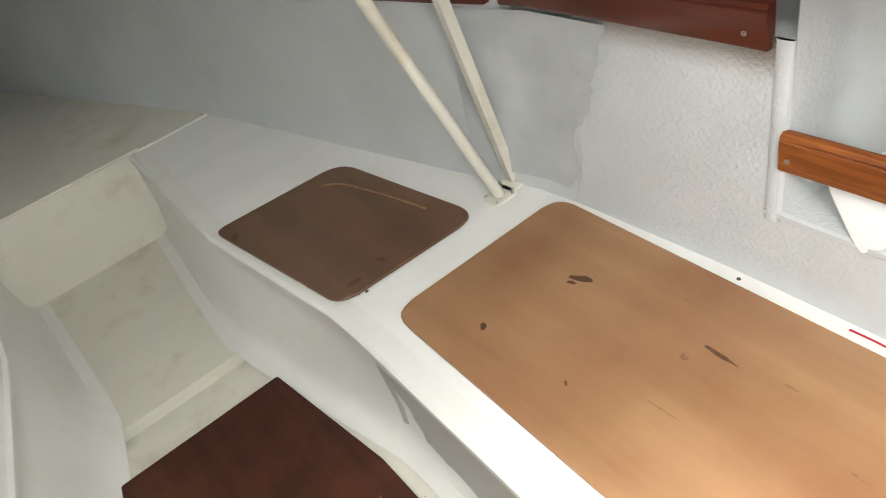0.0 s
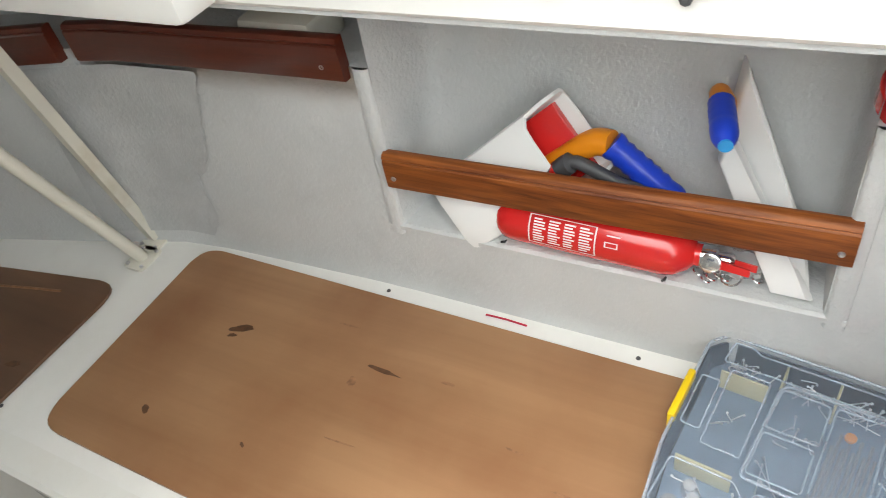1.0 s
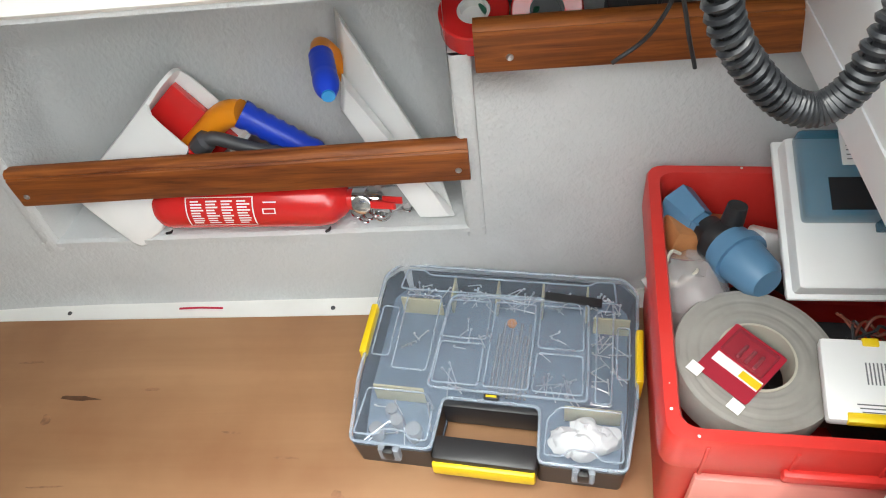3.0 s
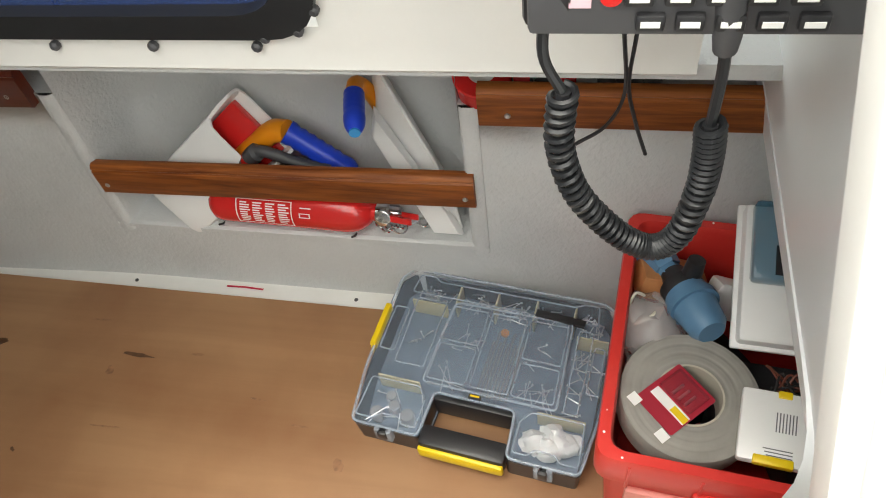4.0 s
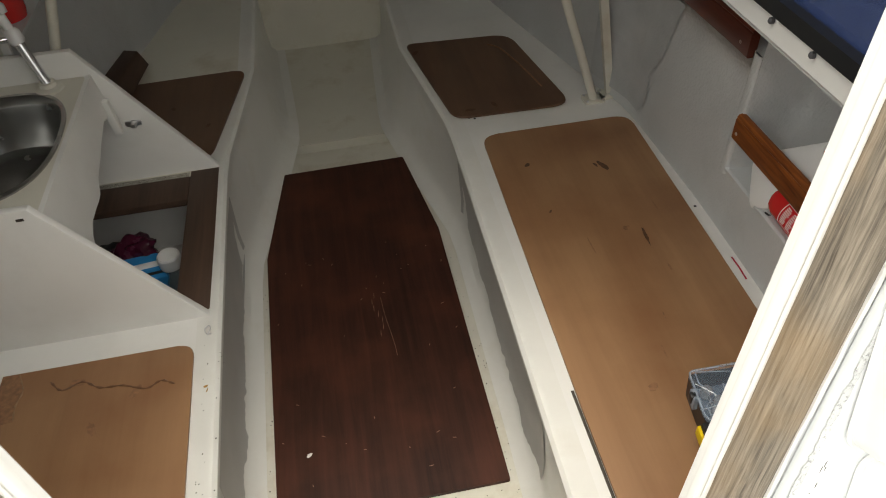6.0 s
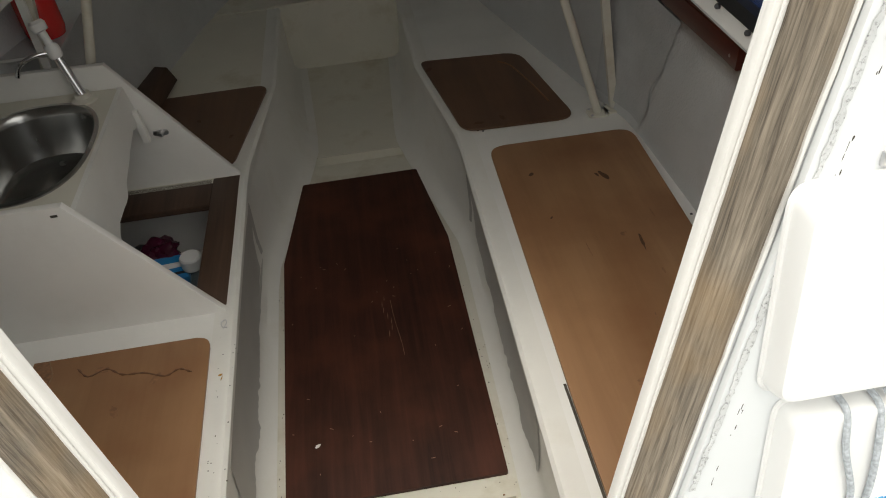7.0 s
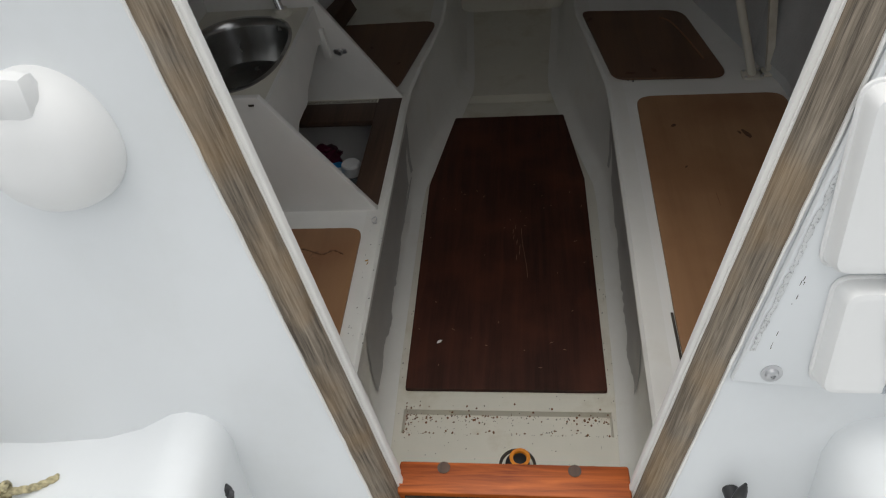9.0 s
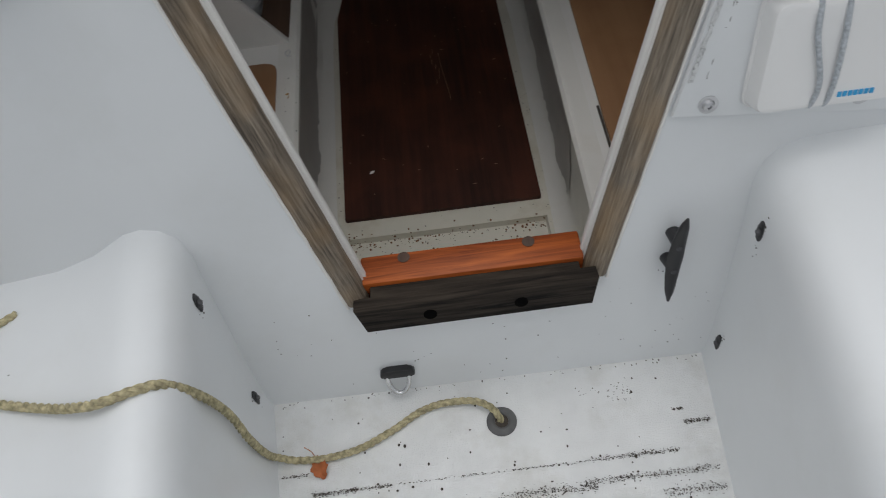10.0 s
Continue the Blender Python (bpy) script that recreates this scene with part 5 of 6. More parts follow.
part("side_port", tube([(0.014, 0, 0), (0.014, -0.015, 0.036), (0.014, -0.02, 0.06)], [0.018, 0.016, 0.014], 14), BLACK, st)
part("hose_end", tube([(0.045, 0, 0), (0.062, 0.004, 0.0), (0.064, 0.004, 0.0), (0.115, 0.012, 0.012)], [0.022, 0.022, 0.026, 0.034], 6), PALE_BLUE, st, "pale blue hexagonal end")

# bag, white tile, wires, packets, timber offcut
bg = lump(-0.0, 0.0, 0.0, 0.055, 0.045, 0.05, 12, None, None, "")
for v in bg.verts:
    v.co = in_crate(0.028, 0.158, 0.205) @ v.co
thing("polythene_bag", bg, BAG, "clear crumpled polythene bag in the crate", "bag")
thing("cable_tie", tube(smooth_path([in_crate(0.040, 0.172, 0.245) @ Vector((0.022 * math.cos(a), 0.018 * math.sin(a), 0.01 * math.sin(2 * a))) for a in np.linspace(0, 5.6, 9)], 5), 0.0022, 6), CREAM, "cream plastic cable loop", "cable tie")
thing("timber_offcut", box((-0.03, -0.05, -0.02), (0.03, 0.05, 0.02), 0.004, m=in_crate(0.118, 0.14, 0.215, 20, 10, 15)), mat("orange_timber", (0.45, 0.19, 0.07), 0.6, vary=0.2, scale=30), "orange-brown timber offcut in the crate", "offcut")
tl = base("switch_plate", in_crate(-0.112, -0.002, 0.252, 8, -6, -94), "white plastic switch plate with a yellow tab", "switch plate")
part("plate", box((-0.048, -0.045, 0), (0.048, 0.045, 0.016), 0.004), PLASTIC_WHITE, tl)
part("tab", box((-0.030, -0.047, 0.006), (0.014, -0.036, 0.0175), 0.002), YELLOW, tl)
part("tab", box((-0.008, 0.036, 0.006), (0.008, 0.046, 0.0175), 0.002), YELLOW, tl)
part("slot", box((0.036, -0.014, 0.0155), (0.043, 0.016, 0.018), 0.001), CLEAR_RIB, tl)
for k in range(7):
    part("barcode_line", box((-0.008 + 0.0035 * k, -0.006, 0.016), (-0.0066 + 0.0035 * k, 0.018, 0.0165)), INK, tl)
for k in range(3):
    part("print_line", box((-0.020 + 0.002 * k, -0.028 - 0.004 * k, 0.016), (0.012, -0.0268 - 0.004 * k, 0.0165)), INK, tl)
WIRE_BROWN = mat("brown_wire", (0.17, 0.045, 0.025), 0.5)
rd = random.Random(21)
for k in range(7):
    pts = [in_crate(-0.045 + rd.uniform(-0.02, 0.02), 0.01 - 0.022 * j + rd.uniform(-0.012, 0.012), 0.240 + rd.uniform(-0.012, 0.02)).translation for j in range(6)]
    thing("wire", tube(smooth_path(pts, 5), 0.0017, 6), WIRE_BROWN if k % 3 else BLACK, "thin insulated wire tangled in the crate", "wire", "loose wires")
pkt = base("packet", in_crate(-0.045, -0.11, 0.235, 10, -12, 20), "white packet with a yellow stripe", "packet")
part("pouch", box((-0.05, -0.06, -0.012), (0.05, 0.06, 0.012), 0.010), BAG, pkt)
part("stripe", box((-0.010, 0.02, 0.008), (0.012, 0.075, 0.014), 0.002), YELLOW, pkt)
part("insert", box((-0.04, -0.05, -0.006), (0.04, 0.05, 0.004), 0.003), PAPER, pkt)
for k, (x, y, z, m) in enumerate(((0.0, 0.0, 0.09, DARK_GREY), (-0.05, -0.1, 0.10, BLACK), (0.06, 0.1, 0.09, BLACK), (0.1, 0.0, 0.17, BLACK), (0.11, 0.05, 0.2, PLASTIC_WHITE))):
    thing("loose_part", box((-0.07, -0.08, -0.06), (0.07, 0.08, 0.05), 0.012, m=in_crate(x * 0.7, y * 0.8, z, 5 * k, 4, 20 * k) @ Matrix.Diagonal((0.8, 0.8, 0.8, 1)) if k < 3 else in_crate(x, y, z, 8 * k, 20, 30) @ Matrix.Diagonal((0.22, 0.5, 0.5, 1))), m, "dark plastic part deep in the crate" if m is not PLASTIC_WHITE else "small white plastic part in the crate", "part", "crate contents")

# ---- in the side locker ----
LF = NICHE[2]


def pocket(m, label):
    """A moulded winch-handle pocket: flattened, open at one end, dipped front edge."""
    ob = base("winch_handle_pocket", m, label, "pocket", "winch handle pockets")
    bm = bmesh.new()
    L, w, d = 0.265, 0.066, 0.028
    N = 28
    rings = []
    for q, (k, z) in enumerate(((0.80, 0.0), (0.93, 0.006), (0.97, 0.02), (1.0, 0.12), (1.04, 0.97), (1.04, 1.0), (0.96, 1.0), (0.93, 0.97), (0.9, 0.3))):
        ring = []
        for i in range(N):
            a = 2 * math.pi * i / N
            c, s = math.cos(a), math.sin(a)
            p = 5
            r = (abs(c) ** p + abs(s) ** p) ** (-1 / p)
            zz = z * L
            if q in (4, 5, 6, 7) and s < 0:
                zz -= 0.058 * (1 - abs(c) ** 9) * min(1, -s * 1.6)
            ring.append(bm.verts.new((w * k * r * c, d * k * r * s, zz)))
        rings.append(ring)
    for a, b in zip(rings, rings[1:]):
        for i in range(N):
            bm.faces.new((a[i], a[(i + 1) % N], b[(i + 1) % N], b[i]))
    bm.faces.new(rings[0][::-1])
    bm.faces.new(rings[-1])
    part("shell", bm, PLASTIC_WHITE, ob)
    part("lining", box((-w * 0.86, d * 0.30, 0.10), (w * 0.86, d * 0.80, 0.246), 0.002), RED_PAINT, ob, "bright red inner lining")
    return ob


def aim(origin, along, front):
    """A pose with z along one way and -y facing another."""
    z = Vector(along).normalized()
    y = -(Vector(front) - z * Vector(front).dot(z)).normalized()
    x = y.cross(z)
    return Matrix.Translation(origin) @ Matrix((x, y, z)).transposed().to_4x4()


pocket(aim((0.945, 0.836, LF + 0.020), (0.045, -0.19, 0.155), (-1, -0.1, 0.45)), "white plastic winch handle pocket with red lining, tilted")
wh = base("winch_crank", Matrix(), "orange winch crank with a ribbed blue grip", "winch crank", "winch cranks")
part("arm", tube(smooth_path([(0.985, 0.705, 0.590), (0.988, 0.66, 0.622), (0.990, 0.618, 0.654), (0.985, 0.588, 0.660)], 6), [0.016 + 0.004 * min(1, k / 12) for k in range(19)], 12), ORANGE, wh)
gr = [Vector((0.985, 0.590, 0.660)), Vector((0.975, 0.490, 0.580))]
part("grip", tube([gr[0].lerp(gr[1], k / 16) for k in range(17)], [0.021, 0.021] + [0.018 + (0.0022 if k % 2 else 0) for k in range(10)] + [0.018, 0.019, 0.02, 0.019, 0.015], 14), BLUE, wh)
lev = base("grey_lever", Matrix(), "dark grey plastic lever with a red band", "lever")
part("arm", tube(smooth_path([(0.955, 0.675, 0.60), (0.957, 0.655, 0.625), (0.957, 0.638, 0.640), (0.957, 0.620, 0.638), (0.957, 0.57, 0.615), (0.957, 0.52, 0.603)], 5), [0.016] * 10 + [0.010] * 16, 10), DARK_GREY, lev)
part("band", tube([(0.9565, 0.660, 0.617), (0.957, 0.655, 0.624)], 0.0172, 12), RED_PAINT, lev)
p2 = base("winch_handle_pocket", Matrix.Translation((-0.018, -0.012, -0.002)), "white plastic pocket standing on edge in the locker", "pocket", "winch handle pockets")
ring = [(0.955, 0.315, LF + 0.005), (0.965, 0.37, LF + 0.002), (1.03, 0.455, 0.66), (1.04, 0.440, 0.780), (0.99, 0.335, 0.56)]
part("shell", prism(ring, (0.030, 0.012, 0.0), 0.006), PLASTIC_WHITE, p2)
part("fold", prism([(0.935, 0.312, LF + 0.012), (0.940, 0.365, LF + 0.008), (1.00, 0.458, 0.655), (1.012, 0.448, 0.70), (0.960, 0.345, 0.53)], (0.018, 0.004, 0.004), 0.005), PLASTIC_WHITE, p2)
wh2 = base("winch_crank", Matrix(), "orange winch crank with blue grip pointing outwards", "winch crank", "winch cranks")
part("arm", tube(smooth_path([(1.035, 0.430, 0.64), (1.030, 0.445, 0.70), (1.005, 0.456, 0.745), (0.967, 0.449, 0.756)], 6), 0.013, 12), ORANGE, wh2)
g0, g1 = Vector((0.968, 0.449, 0.756)), Vector((0.890, 0.429, 0.753))
part("grip", tube([g0.lerp(g1, k / 16) for k in range(17)], [0.016, 0.016] + [0.0152 + (0.0013 if k % 2 else 0) for k in range(6)] + [0.0155, 0.016, 0.0165, 0.0165, 0.016, 0.0155, 0.014, 0.012, 0.009], 16), BLUE, wh2)
part("end_cap", tube([g1, g1 + (g1 - g0).normalized() * 0.003], 0.0085, 14), BRIGHT_BLUE, wh2)

ex_m = aim((0.948, 0.753, LF + 0.0415), (-0.014, -0.29, 0.002), (-1, 0, 0.45))
ex = base("fire_extinguisher", ex_m, "red fire extinguisher lying in the side locker", "fire extinguisher")
part("cylinder", lathe([(0, 0.0), (0.030, 0.002), (0.038, 0.012), (0.040, 0.025), (0.040, 0.255), (0.036, 0.275), (0.024, 0.292), (0.016, 0.298), (0.016, 0.31), (0, 0.31)], None, 40), RED_PAINT, ex)
vl = part("valve", lathe([(0.017, 0.306), (0.017, 0.325), (0.012, 0.328), (0.012, 0.345), (0.008, 0.35), (0, 0.35)], None, 16), CHROME, ex, "bright metal valve")
part("lever_top", prism([(-0.006, -0.020, 0.318), (0.006, -0.020, 0.318), (0.005, -0.032, 0.372), (-0.005, -0.032, 0.372)], (0, 0.005, 0.002), 0.001), RED_PAINT, ex)
part("lever_low", prism([(-0.006, -0.004, 0.330), (0.006, -0.004, 0.330), (0.005, -0.010, 0.378), (-0.005, -0.010, 0.378)], (0, 0.004, 0.002), 0.001), RED_PAINT, ex)
part("gauge", lathe([(0.014, 0), (0.014, 0.008), (0.012, 0.009), (0, 0.009)], pose(0, -0.017, 0.322, 90, 0, 0), 18), CHROME, vl)
part("pull_ring", tube([Vector((0.012 + 0.014 * math.cos(a), -0.022, 0.350 + 0.014 * math.sin(a))) for a in np.linspace(0, 2 * math.pi, 17)], 0.0013, 6), CHROME, ex)
for z in (0.008, 0.262):
    part("bracket_wire", tube([Vector((0.0435 * math.sin(a) * (1.1 if abs(math.sin(a)) > 0.9 else 1), 0.0435 * math.cos(a), z + (0.01 if abs(a) > 2.4 else 0))) for a in np.linspace(-2.0, 2.0, 15)], 0.0022, 6), BLACK, ex, "black wire bracket")


def curved_label(a0, a1, z0, z1, r, n=8):
    bm = bmesh.new()
    vs = [[bm.verts.new((r * math.sin(a), -r * math.cos(a), z)) for z in (z0, z1)] for a in np.linspace(a0, a1, n)]
    for p, q in zip(vs, vs[1:]):
        bm.faces.new((p[0], q[0], q[1], p[1]))
    return bm


for a0, a1, z0, z1 in ((-0.55, -0.52, 0.06, 0.165), (0.62, 0.65, 0.06, 0.165), (-0.55, 0.65, 0.06, 0.062), (-0.55, 0.65, 0.163, 0.165)):
    part("label_border", curved_label(a0, a1, z0, z1, 0.0404), INK_WHITE, ex)
rd = random.Random(14)
for col in range(4):
    for row in range(9):
        a = -0.42 + row * 0.11
        z0 = 0.068 + col * 0.024
        part("print_line", curved_label(a, a + 0.06, z0, z0 + rd.uniform(0.012, 0.020), 0.0404, 3), INK_WHITE, ex)
for a0, a1, z0, z1 in ((-0.1, 0.12, 0.178, 0.180), (-0.1, 0.12, 0.196, 0.198), (-0.1, -0.06, 0.178, 0.198), (0.08, 0.12, 0.178, 0.198), (-0.35, -0.3, 0.18, 0.2)):
    part("printed_symbol", curved_label(a0, a1, z0, z1, 0.0404, 4), INK_WHITE, ex)
bgm = lump(0.955, 0.405, LF + 0.020, 0.022, 0.045, 0.018, 5, None, None, "", floor=LF + 0.001)
thing("fittings_bag", bgm, BAG, "clear bag of small metal fittings in the locker", "bag")
rd = random.Random(3)
for k in range(9):
    p = Vector((0.945 + rd.uniform(-0.02, 0.02), 0.41 + rd.uniform(-0.04, 0.04), LF + 0.005 + rd.uniform(0, 0.012)))
    thing("shackle", tube([p + Vector((0.007 * math.cos(a), 0.007 * math.sin(a), 0.003 * math.sin(a))) for a in np.linspace(0, 5.2, 9)], 0.0018, 6), CHROME, "small bright metal shackle in the locker", "shackle", "shackles")

# tape rolls on the shelf behind the rail
for (x, y, z, m, lbl, tilt) in ((0.955, 0.250, SHELF + 0.028, RED_PAINT, "red roll of insulating tape on the shelf", 20), (0.955, 0.165, SHELF + 0.030, RED_PAINT, "red roll of insulating tape with dark core", 58), (0.985, 0.205, SHELF + 0.034, mat("dark_green_tape", (0.01, 0.10, 0.055), 0.35), "dark green roll of tape behind the red ones", 30),
                                (0.955, 0.055, SHELF + 0.032, BLACK, "black roll of tape on the shelf", 40)):
    rl = base("small_tape_roll", Matrix.Translation((x, y, z)) @ pose(0, 0, 0, 0, -tilt, 0), lbl, "tape roll", "small tape rolls")
    part("tape", lathe([(0.020, -0.02), (0.040, -0.02), (0.042, -0.018), (0.042, 0.012), (0.040, 0.014), (0.020, 0.014), (0.020, -0.02)], None, 32), m, rl)
    part("core", lathe([(0.0, -0.018), (0.0195, -0.018), (0.0195, 0.013), (0.016, 0.013), (0.016, 0.0), (0, 0.0)], None, 24), PAPER if tilt == 20 else BLACK, rl)

thing("folded_cloth", box((0.945, 1.03, SHELF), (1.04, 1.17, SHELF + 0.055), 0.010), CREAM, "folded cream cloth on the side shelf", "cloth")

# ---- radio with coiled cord ----
HUNG = Matrix.Translation((0.0188, -0.0024, 0.2905)) @ Matrix.Scale(0.802, 4)
rad = base("marine_radio", HUNG @ Matrix.Translation((0.022, 0.019, -0.023)), "black marine radio hung on the cabin side", "radio")
part("case", box((0.585, -0.10, 1.150), (0.765, 0.158, 1.225), 0.006), BLACK, rad)
part("mounting_arm", box((0.74, 0.00, 1.17), (0.905, 0.06, 1.205), 0.003), BLACK, rad)
part("face", box((0.572, -0.095, 1.154), (0.588, 0.153, 1.222), 0.004), DARK_GREY, rad)
for k in range(5):
    for j in range(2):
        b_ = part("button", box((0.566, 0.066 - 0.024 * k + 0.008 * j, 1.161 + 0.018 * j), (0.573, 0.084 - 0.024 * k + 0.008 * j, 1.173 + 0.018 * j), 0.002), BLACK, rad)
        part("caption", box((0.5652, 0.069 - 0.024 * k + 0.008 * j, 1.165 + 0.018 * j), (0.5662, 0.081 - 0.024 * k + 0.008 * j, 1.169 + 0.018 * j)), PAPER, b_)
part("distress_button", lathe([(0.0075, 0), (0.007, 0.005), (0, 0.006)], Matrix.Translation((0.572, 0.100, 1.186)) @ pose(0, 0, 0, 0, -90, 0), 18), RED_PAINT, rad, "round red button")
part("sticker", box((0.5705, 0.112, 1.176), (0.5722, 0.126, 1.196)), mat("pale_pink_sticker", (0.7, 0.45, 0.5), 0.6), rad)
part("gland", tube([(0.600, 0.132, 1.185), (0.575, 0.140, 1.180)], 0.016, 14), BLACK, rad)
cord = base("coiled_cord", HUNG, "black coiled microphone cord hanging in a loop", "cord")
centre = smooth_path([(0.600, 0.160, 1.153), (0.600, 0.162, 1.111), (0.600, 0.149, 1.080)], 6)
part("plain_lead", tube(centre, 0.0042, 8), RUBBER, cord)
loop = smooth_path([(0.600, 0.148, 1.080), (0.600, 0.150, 1.028), (0.600, 0.137, 0.977), (0.600, 0.112, 0.938), (0.600, 0.085, 0.912), (0.600, 0.063, 0.908), (0.600, 0.047, 0.930), (0.600, 0.039, 0.982), (0.600, 0.039, 1.022), (0.600, 0.042, 1.052)], 24)
coil, turns = [], 52
total = len(loop) - 1
side_v = Vector((1, 0, 0))
for k in range(turns * 12 + 1):
    t = k / (turns * 12) * total
    i = min(int(t), total - 1)
    p = loop[i].lerp(loop[i + 1], t - i)
    d = (loop[i + 1] - loop[i]).normalized()
    n1 = side_v
    n2 = d.cross(n1).normalized()
    a = 2 * math.pi * turns * k / (turns * 12)
    coil.append(p + (n1 * math.cos(a) + n2 * math.sin(a)) * 0.0095)
part("coil", tube(coil, 0.0030, 6), RUBBER, cord)
part("coil_core", tube(loop, 0.006, 8), BLACK, cord)
part("upper_lead", tube(smooth_path([(0.600, 0.042, 1.052), (0.600, 0.042, 1.095), (0.600, 0.044, 1.125)], 6), 0.0042, 8), RUBBER, cord)
part("plug", tube([(0.600, 0.044, 1.117), (0.598, 0.045, 1.130), (0.596, 0.047, 1.155), (0.594, 0.049, 1.200)], [0.008, 0.0095, 0.010, 0.010], 14), DARK_GREY, cord, "dark grey strain relief")
for pts in ([(0.64, 0.085, 1.23), (0.70, 0.078, 1.07), (0.75, 0.069, 0.950), (0.760, 0.085, 0.895), (0.762, 0.116, 0.865)], [(0.64, 0.072, 1.23), (0.70, 0.066, 1.07), (0.75, 0.066, 0.960), (0.756, 0.055, 0.905), (0.760, 0.040, 0.855)]):
    thing("loose_wire", tube(smooth_path(pts, 6), 0.0021, 6), RUBBER, "thin black wire hanging below the radio", "wire", "hanging wires")

# ---- cockpit fittings ----
UPR = pose(0, 0, 0, 90 - 10.2, 0, 0)      # z axis points aft off the bulkhead


def bulk_m(x, z, off=0.0, turn=0.0):
    return Matrix.Translation(on_bulk(x, z, off)) @ UPR @ pose(0, 0, 0, 0, 0, turn)


# round moulded vent cowl
vent = base("vent_cowl", bulk_m(-0.437, 1.212, 0.0), "white moulded vent cowl on the bulkhead", "vent")
bm = bmesh.new()
rings = []
for k, z in ((1.0, 0.0), (1.0, 0.004), (0.97, 0.018), (0.88, 0.034), (0.74, 0.046), (0.55, 0.054), (0.3, 0.058)):
    ring = []
    for i in range(40):
        a = 2 * math.pi * i / 40
        c, s = math.cos(a), math.sin(a)
        rx, ry = 0.079, (0.075 if s < 0 else 0.088)
        ring.append(bm.verts.new((rx * k * c, ry * k * s, z)))
    rings.append(ring)
for a, b in zip(rings, rings[1:]):
    for i in range(40):
        bm.faces.new((a[i], a[(i + 1) % 40], b[(i + 1) % 40], b[i]))
bm.faces.new(rings[-1])
part("dome", bm, PLASTIC_WHITE, vent)
part("nub", box((-0.022, 0.040, 0.020), (0.030, 0.094, 0.056), 0.016), PLASTIC_WHITE, vent)

# instrument board with two covered dials
board_i = base("instrument_board", Matrix(), "white instrument board bolted on the bulkhead", "instrument board")
out = [(0.312, 0.886), (0.765, 0.838), (0.765, 1.40), (0.436, 1.405), (0.412, 1.39)]
part("panel", prism([on_bulk(x, z, 0.0005) for x, z in out], on_bulk(0, 0.6, 0.010) - on_bulk(0, 0.6, 0), 0.003), GELCOAT, board_i)
rs = random.Random(77)
for k in range(36):
    z = 0.896 + 0.48 * rs.random()
    x = 0.336 + 0.2 * (z - 0.886) + rs.uniform(-0.0015, 0.0025)
    a, b = rs.uniform(0.0003, 0.0008), rs.uniform(0.0006, 0.005)
    m = bulk_m(x, z, 0.0102, -12)
    part("grime", prism([m @ Vector((a * math.cos(t) * (0.6 + 0.6 * rs.random()), b * math.sin(t) * (0.6 + 0.6 * rs.random()), 0)) for t in np.linspace(0, 5.6, 8)], m.to_3x3() @ Vector((0, 0, 0.0004))), DIRT_AND_SHADE, board_i)


def bolt(x, z):
    b_ = part("bolt", lathe([(0.0125, 0.0), (0.0125, 0.0018), (0.008, 0.002), (0.0078, 0.003), (0.0070, 0.0055), (0.0045, 0.007), (0.003, 0.007), (0.0025, 0.004), (0, 0.004)], bulk_m(x, z, 0.0105), 20), STEEL, board_i, "domed steel bolt on a washer")


for x, z in ((0.396, 1.095), (0.355, 0.900), (0.437, 1.361), (0.549, 0.885), (0.627, 1.34)):
    bolt(x, z)


def cover(x0, x1, z0, z1, label):
    c = base("instrument_cover", bulk_m((x0 + x1) / 2, (z0 + z1) / 2, 0.0105), label, "instrument cover", "instrument covers")
    w, h = (x1 - x0) / 2, (z1 - z0) / 2 / 0.984
    bm = bmesh.new()
    rr_ = [(1.0, 0.0), (0.99, 0.010), (0.965, 0.024), (0.94, 0.0285), (0.88, 0.030), (0.84, 0.030)]
    base_r = rounded([(-w, -h), (w, -h), (w, h), (-w, h)], 0.018, 5)
    rows = [[bm.verts.new((x * k, y * k, z)) for x, y in base_r] for k, z in rr_]
    for a, b in zip(rows, rows[1:]):
        for i in range(len(a)):
            bm.faces.new((a[i], a[(i + 1) % len(a)], b[(i + 1) % len(a)], b[i]))
    bm.faces.new(rows[-1])
    part("shell", bm, PLASTIC_WHITE, c)
    part("rim", tube([Vector((x * 1.005, y * 1.005, 0.003)) for x, y in base_r + base_r[:1]], 0.0028, 6, caps=False), PLASTIC_WHITE, c)
    return c


cover(0.376, 0.536, 1.056, 1.254, "square white cover clipped over a dial")
c2 = cover(0.397, 0.580, 0.893, 1.038, "white instrument cover held by shock cord")
for x0, x1 in ((-0.037, -0.020), (-0.006, -0.002)):
    part("shock_cord", tube(smooth_path([(x0 - 0.004, 0.078, 0.012), (x0 - 0.003, 0.070, 0.028), (x0, 0.03, 0.0340), (x1, -0.03, 0.0340), (x1, -0.066, 0.028), (x1, -0.074, 0.01)], 6), 0.0032, 8), CORD, c2, "grey flecked shock cord")
part("knot", tube(smooth_path([(-0.002, 0.080, 0.02), (0.012, 0.088, 0.025), (0.028, 0.080, 0.022), (0.045, 0.083, 0.018), (0.02, 0.075, 0.028), (0.0, 0.086, 0.02)], 5), 0.0032, 8), CORD, c2)
for k in range(7):
    part("printed_mark", box((0.009 + 0.0064 * k, -0.058, 0.0285), (0.0138 + 0.0064 * k, -0.051, 0.0310)), INK_BLUE, c2, "blue printed mark")
cl = base("jam_hook", bulk_m(0.462, 1.266, 0.011), "small steel lashing hook", "hook")
part("plate", box((-0.020, -0.006, 0), (0.020, 0.006, 0.003), 0.001), STEEL, cl)
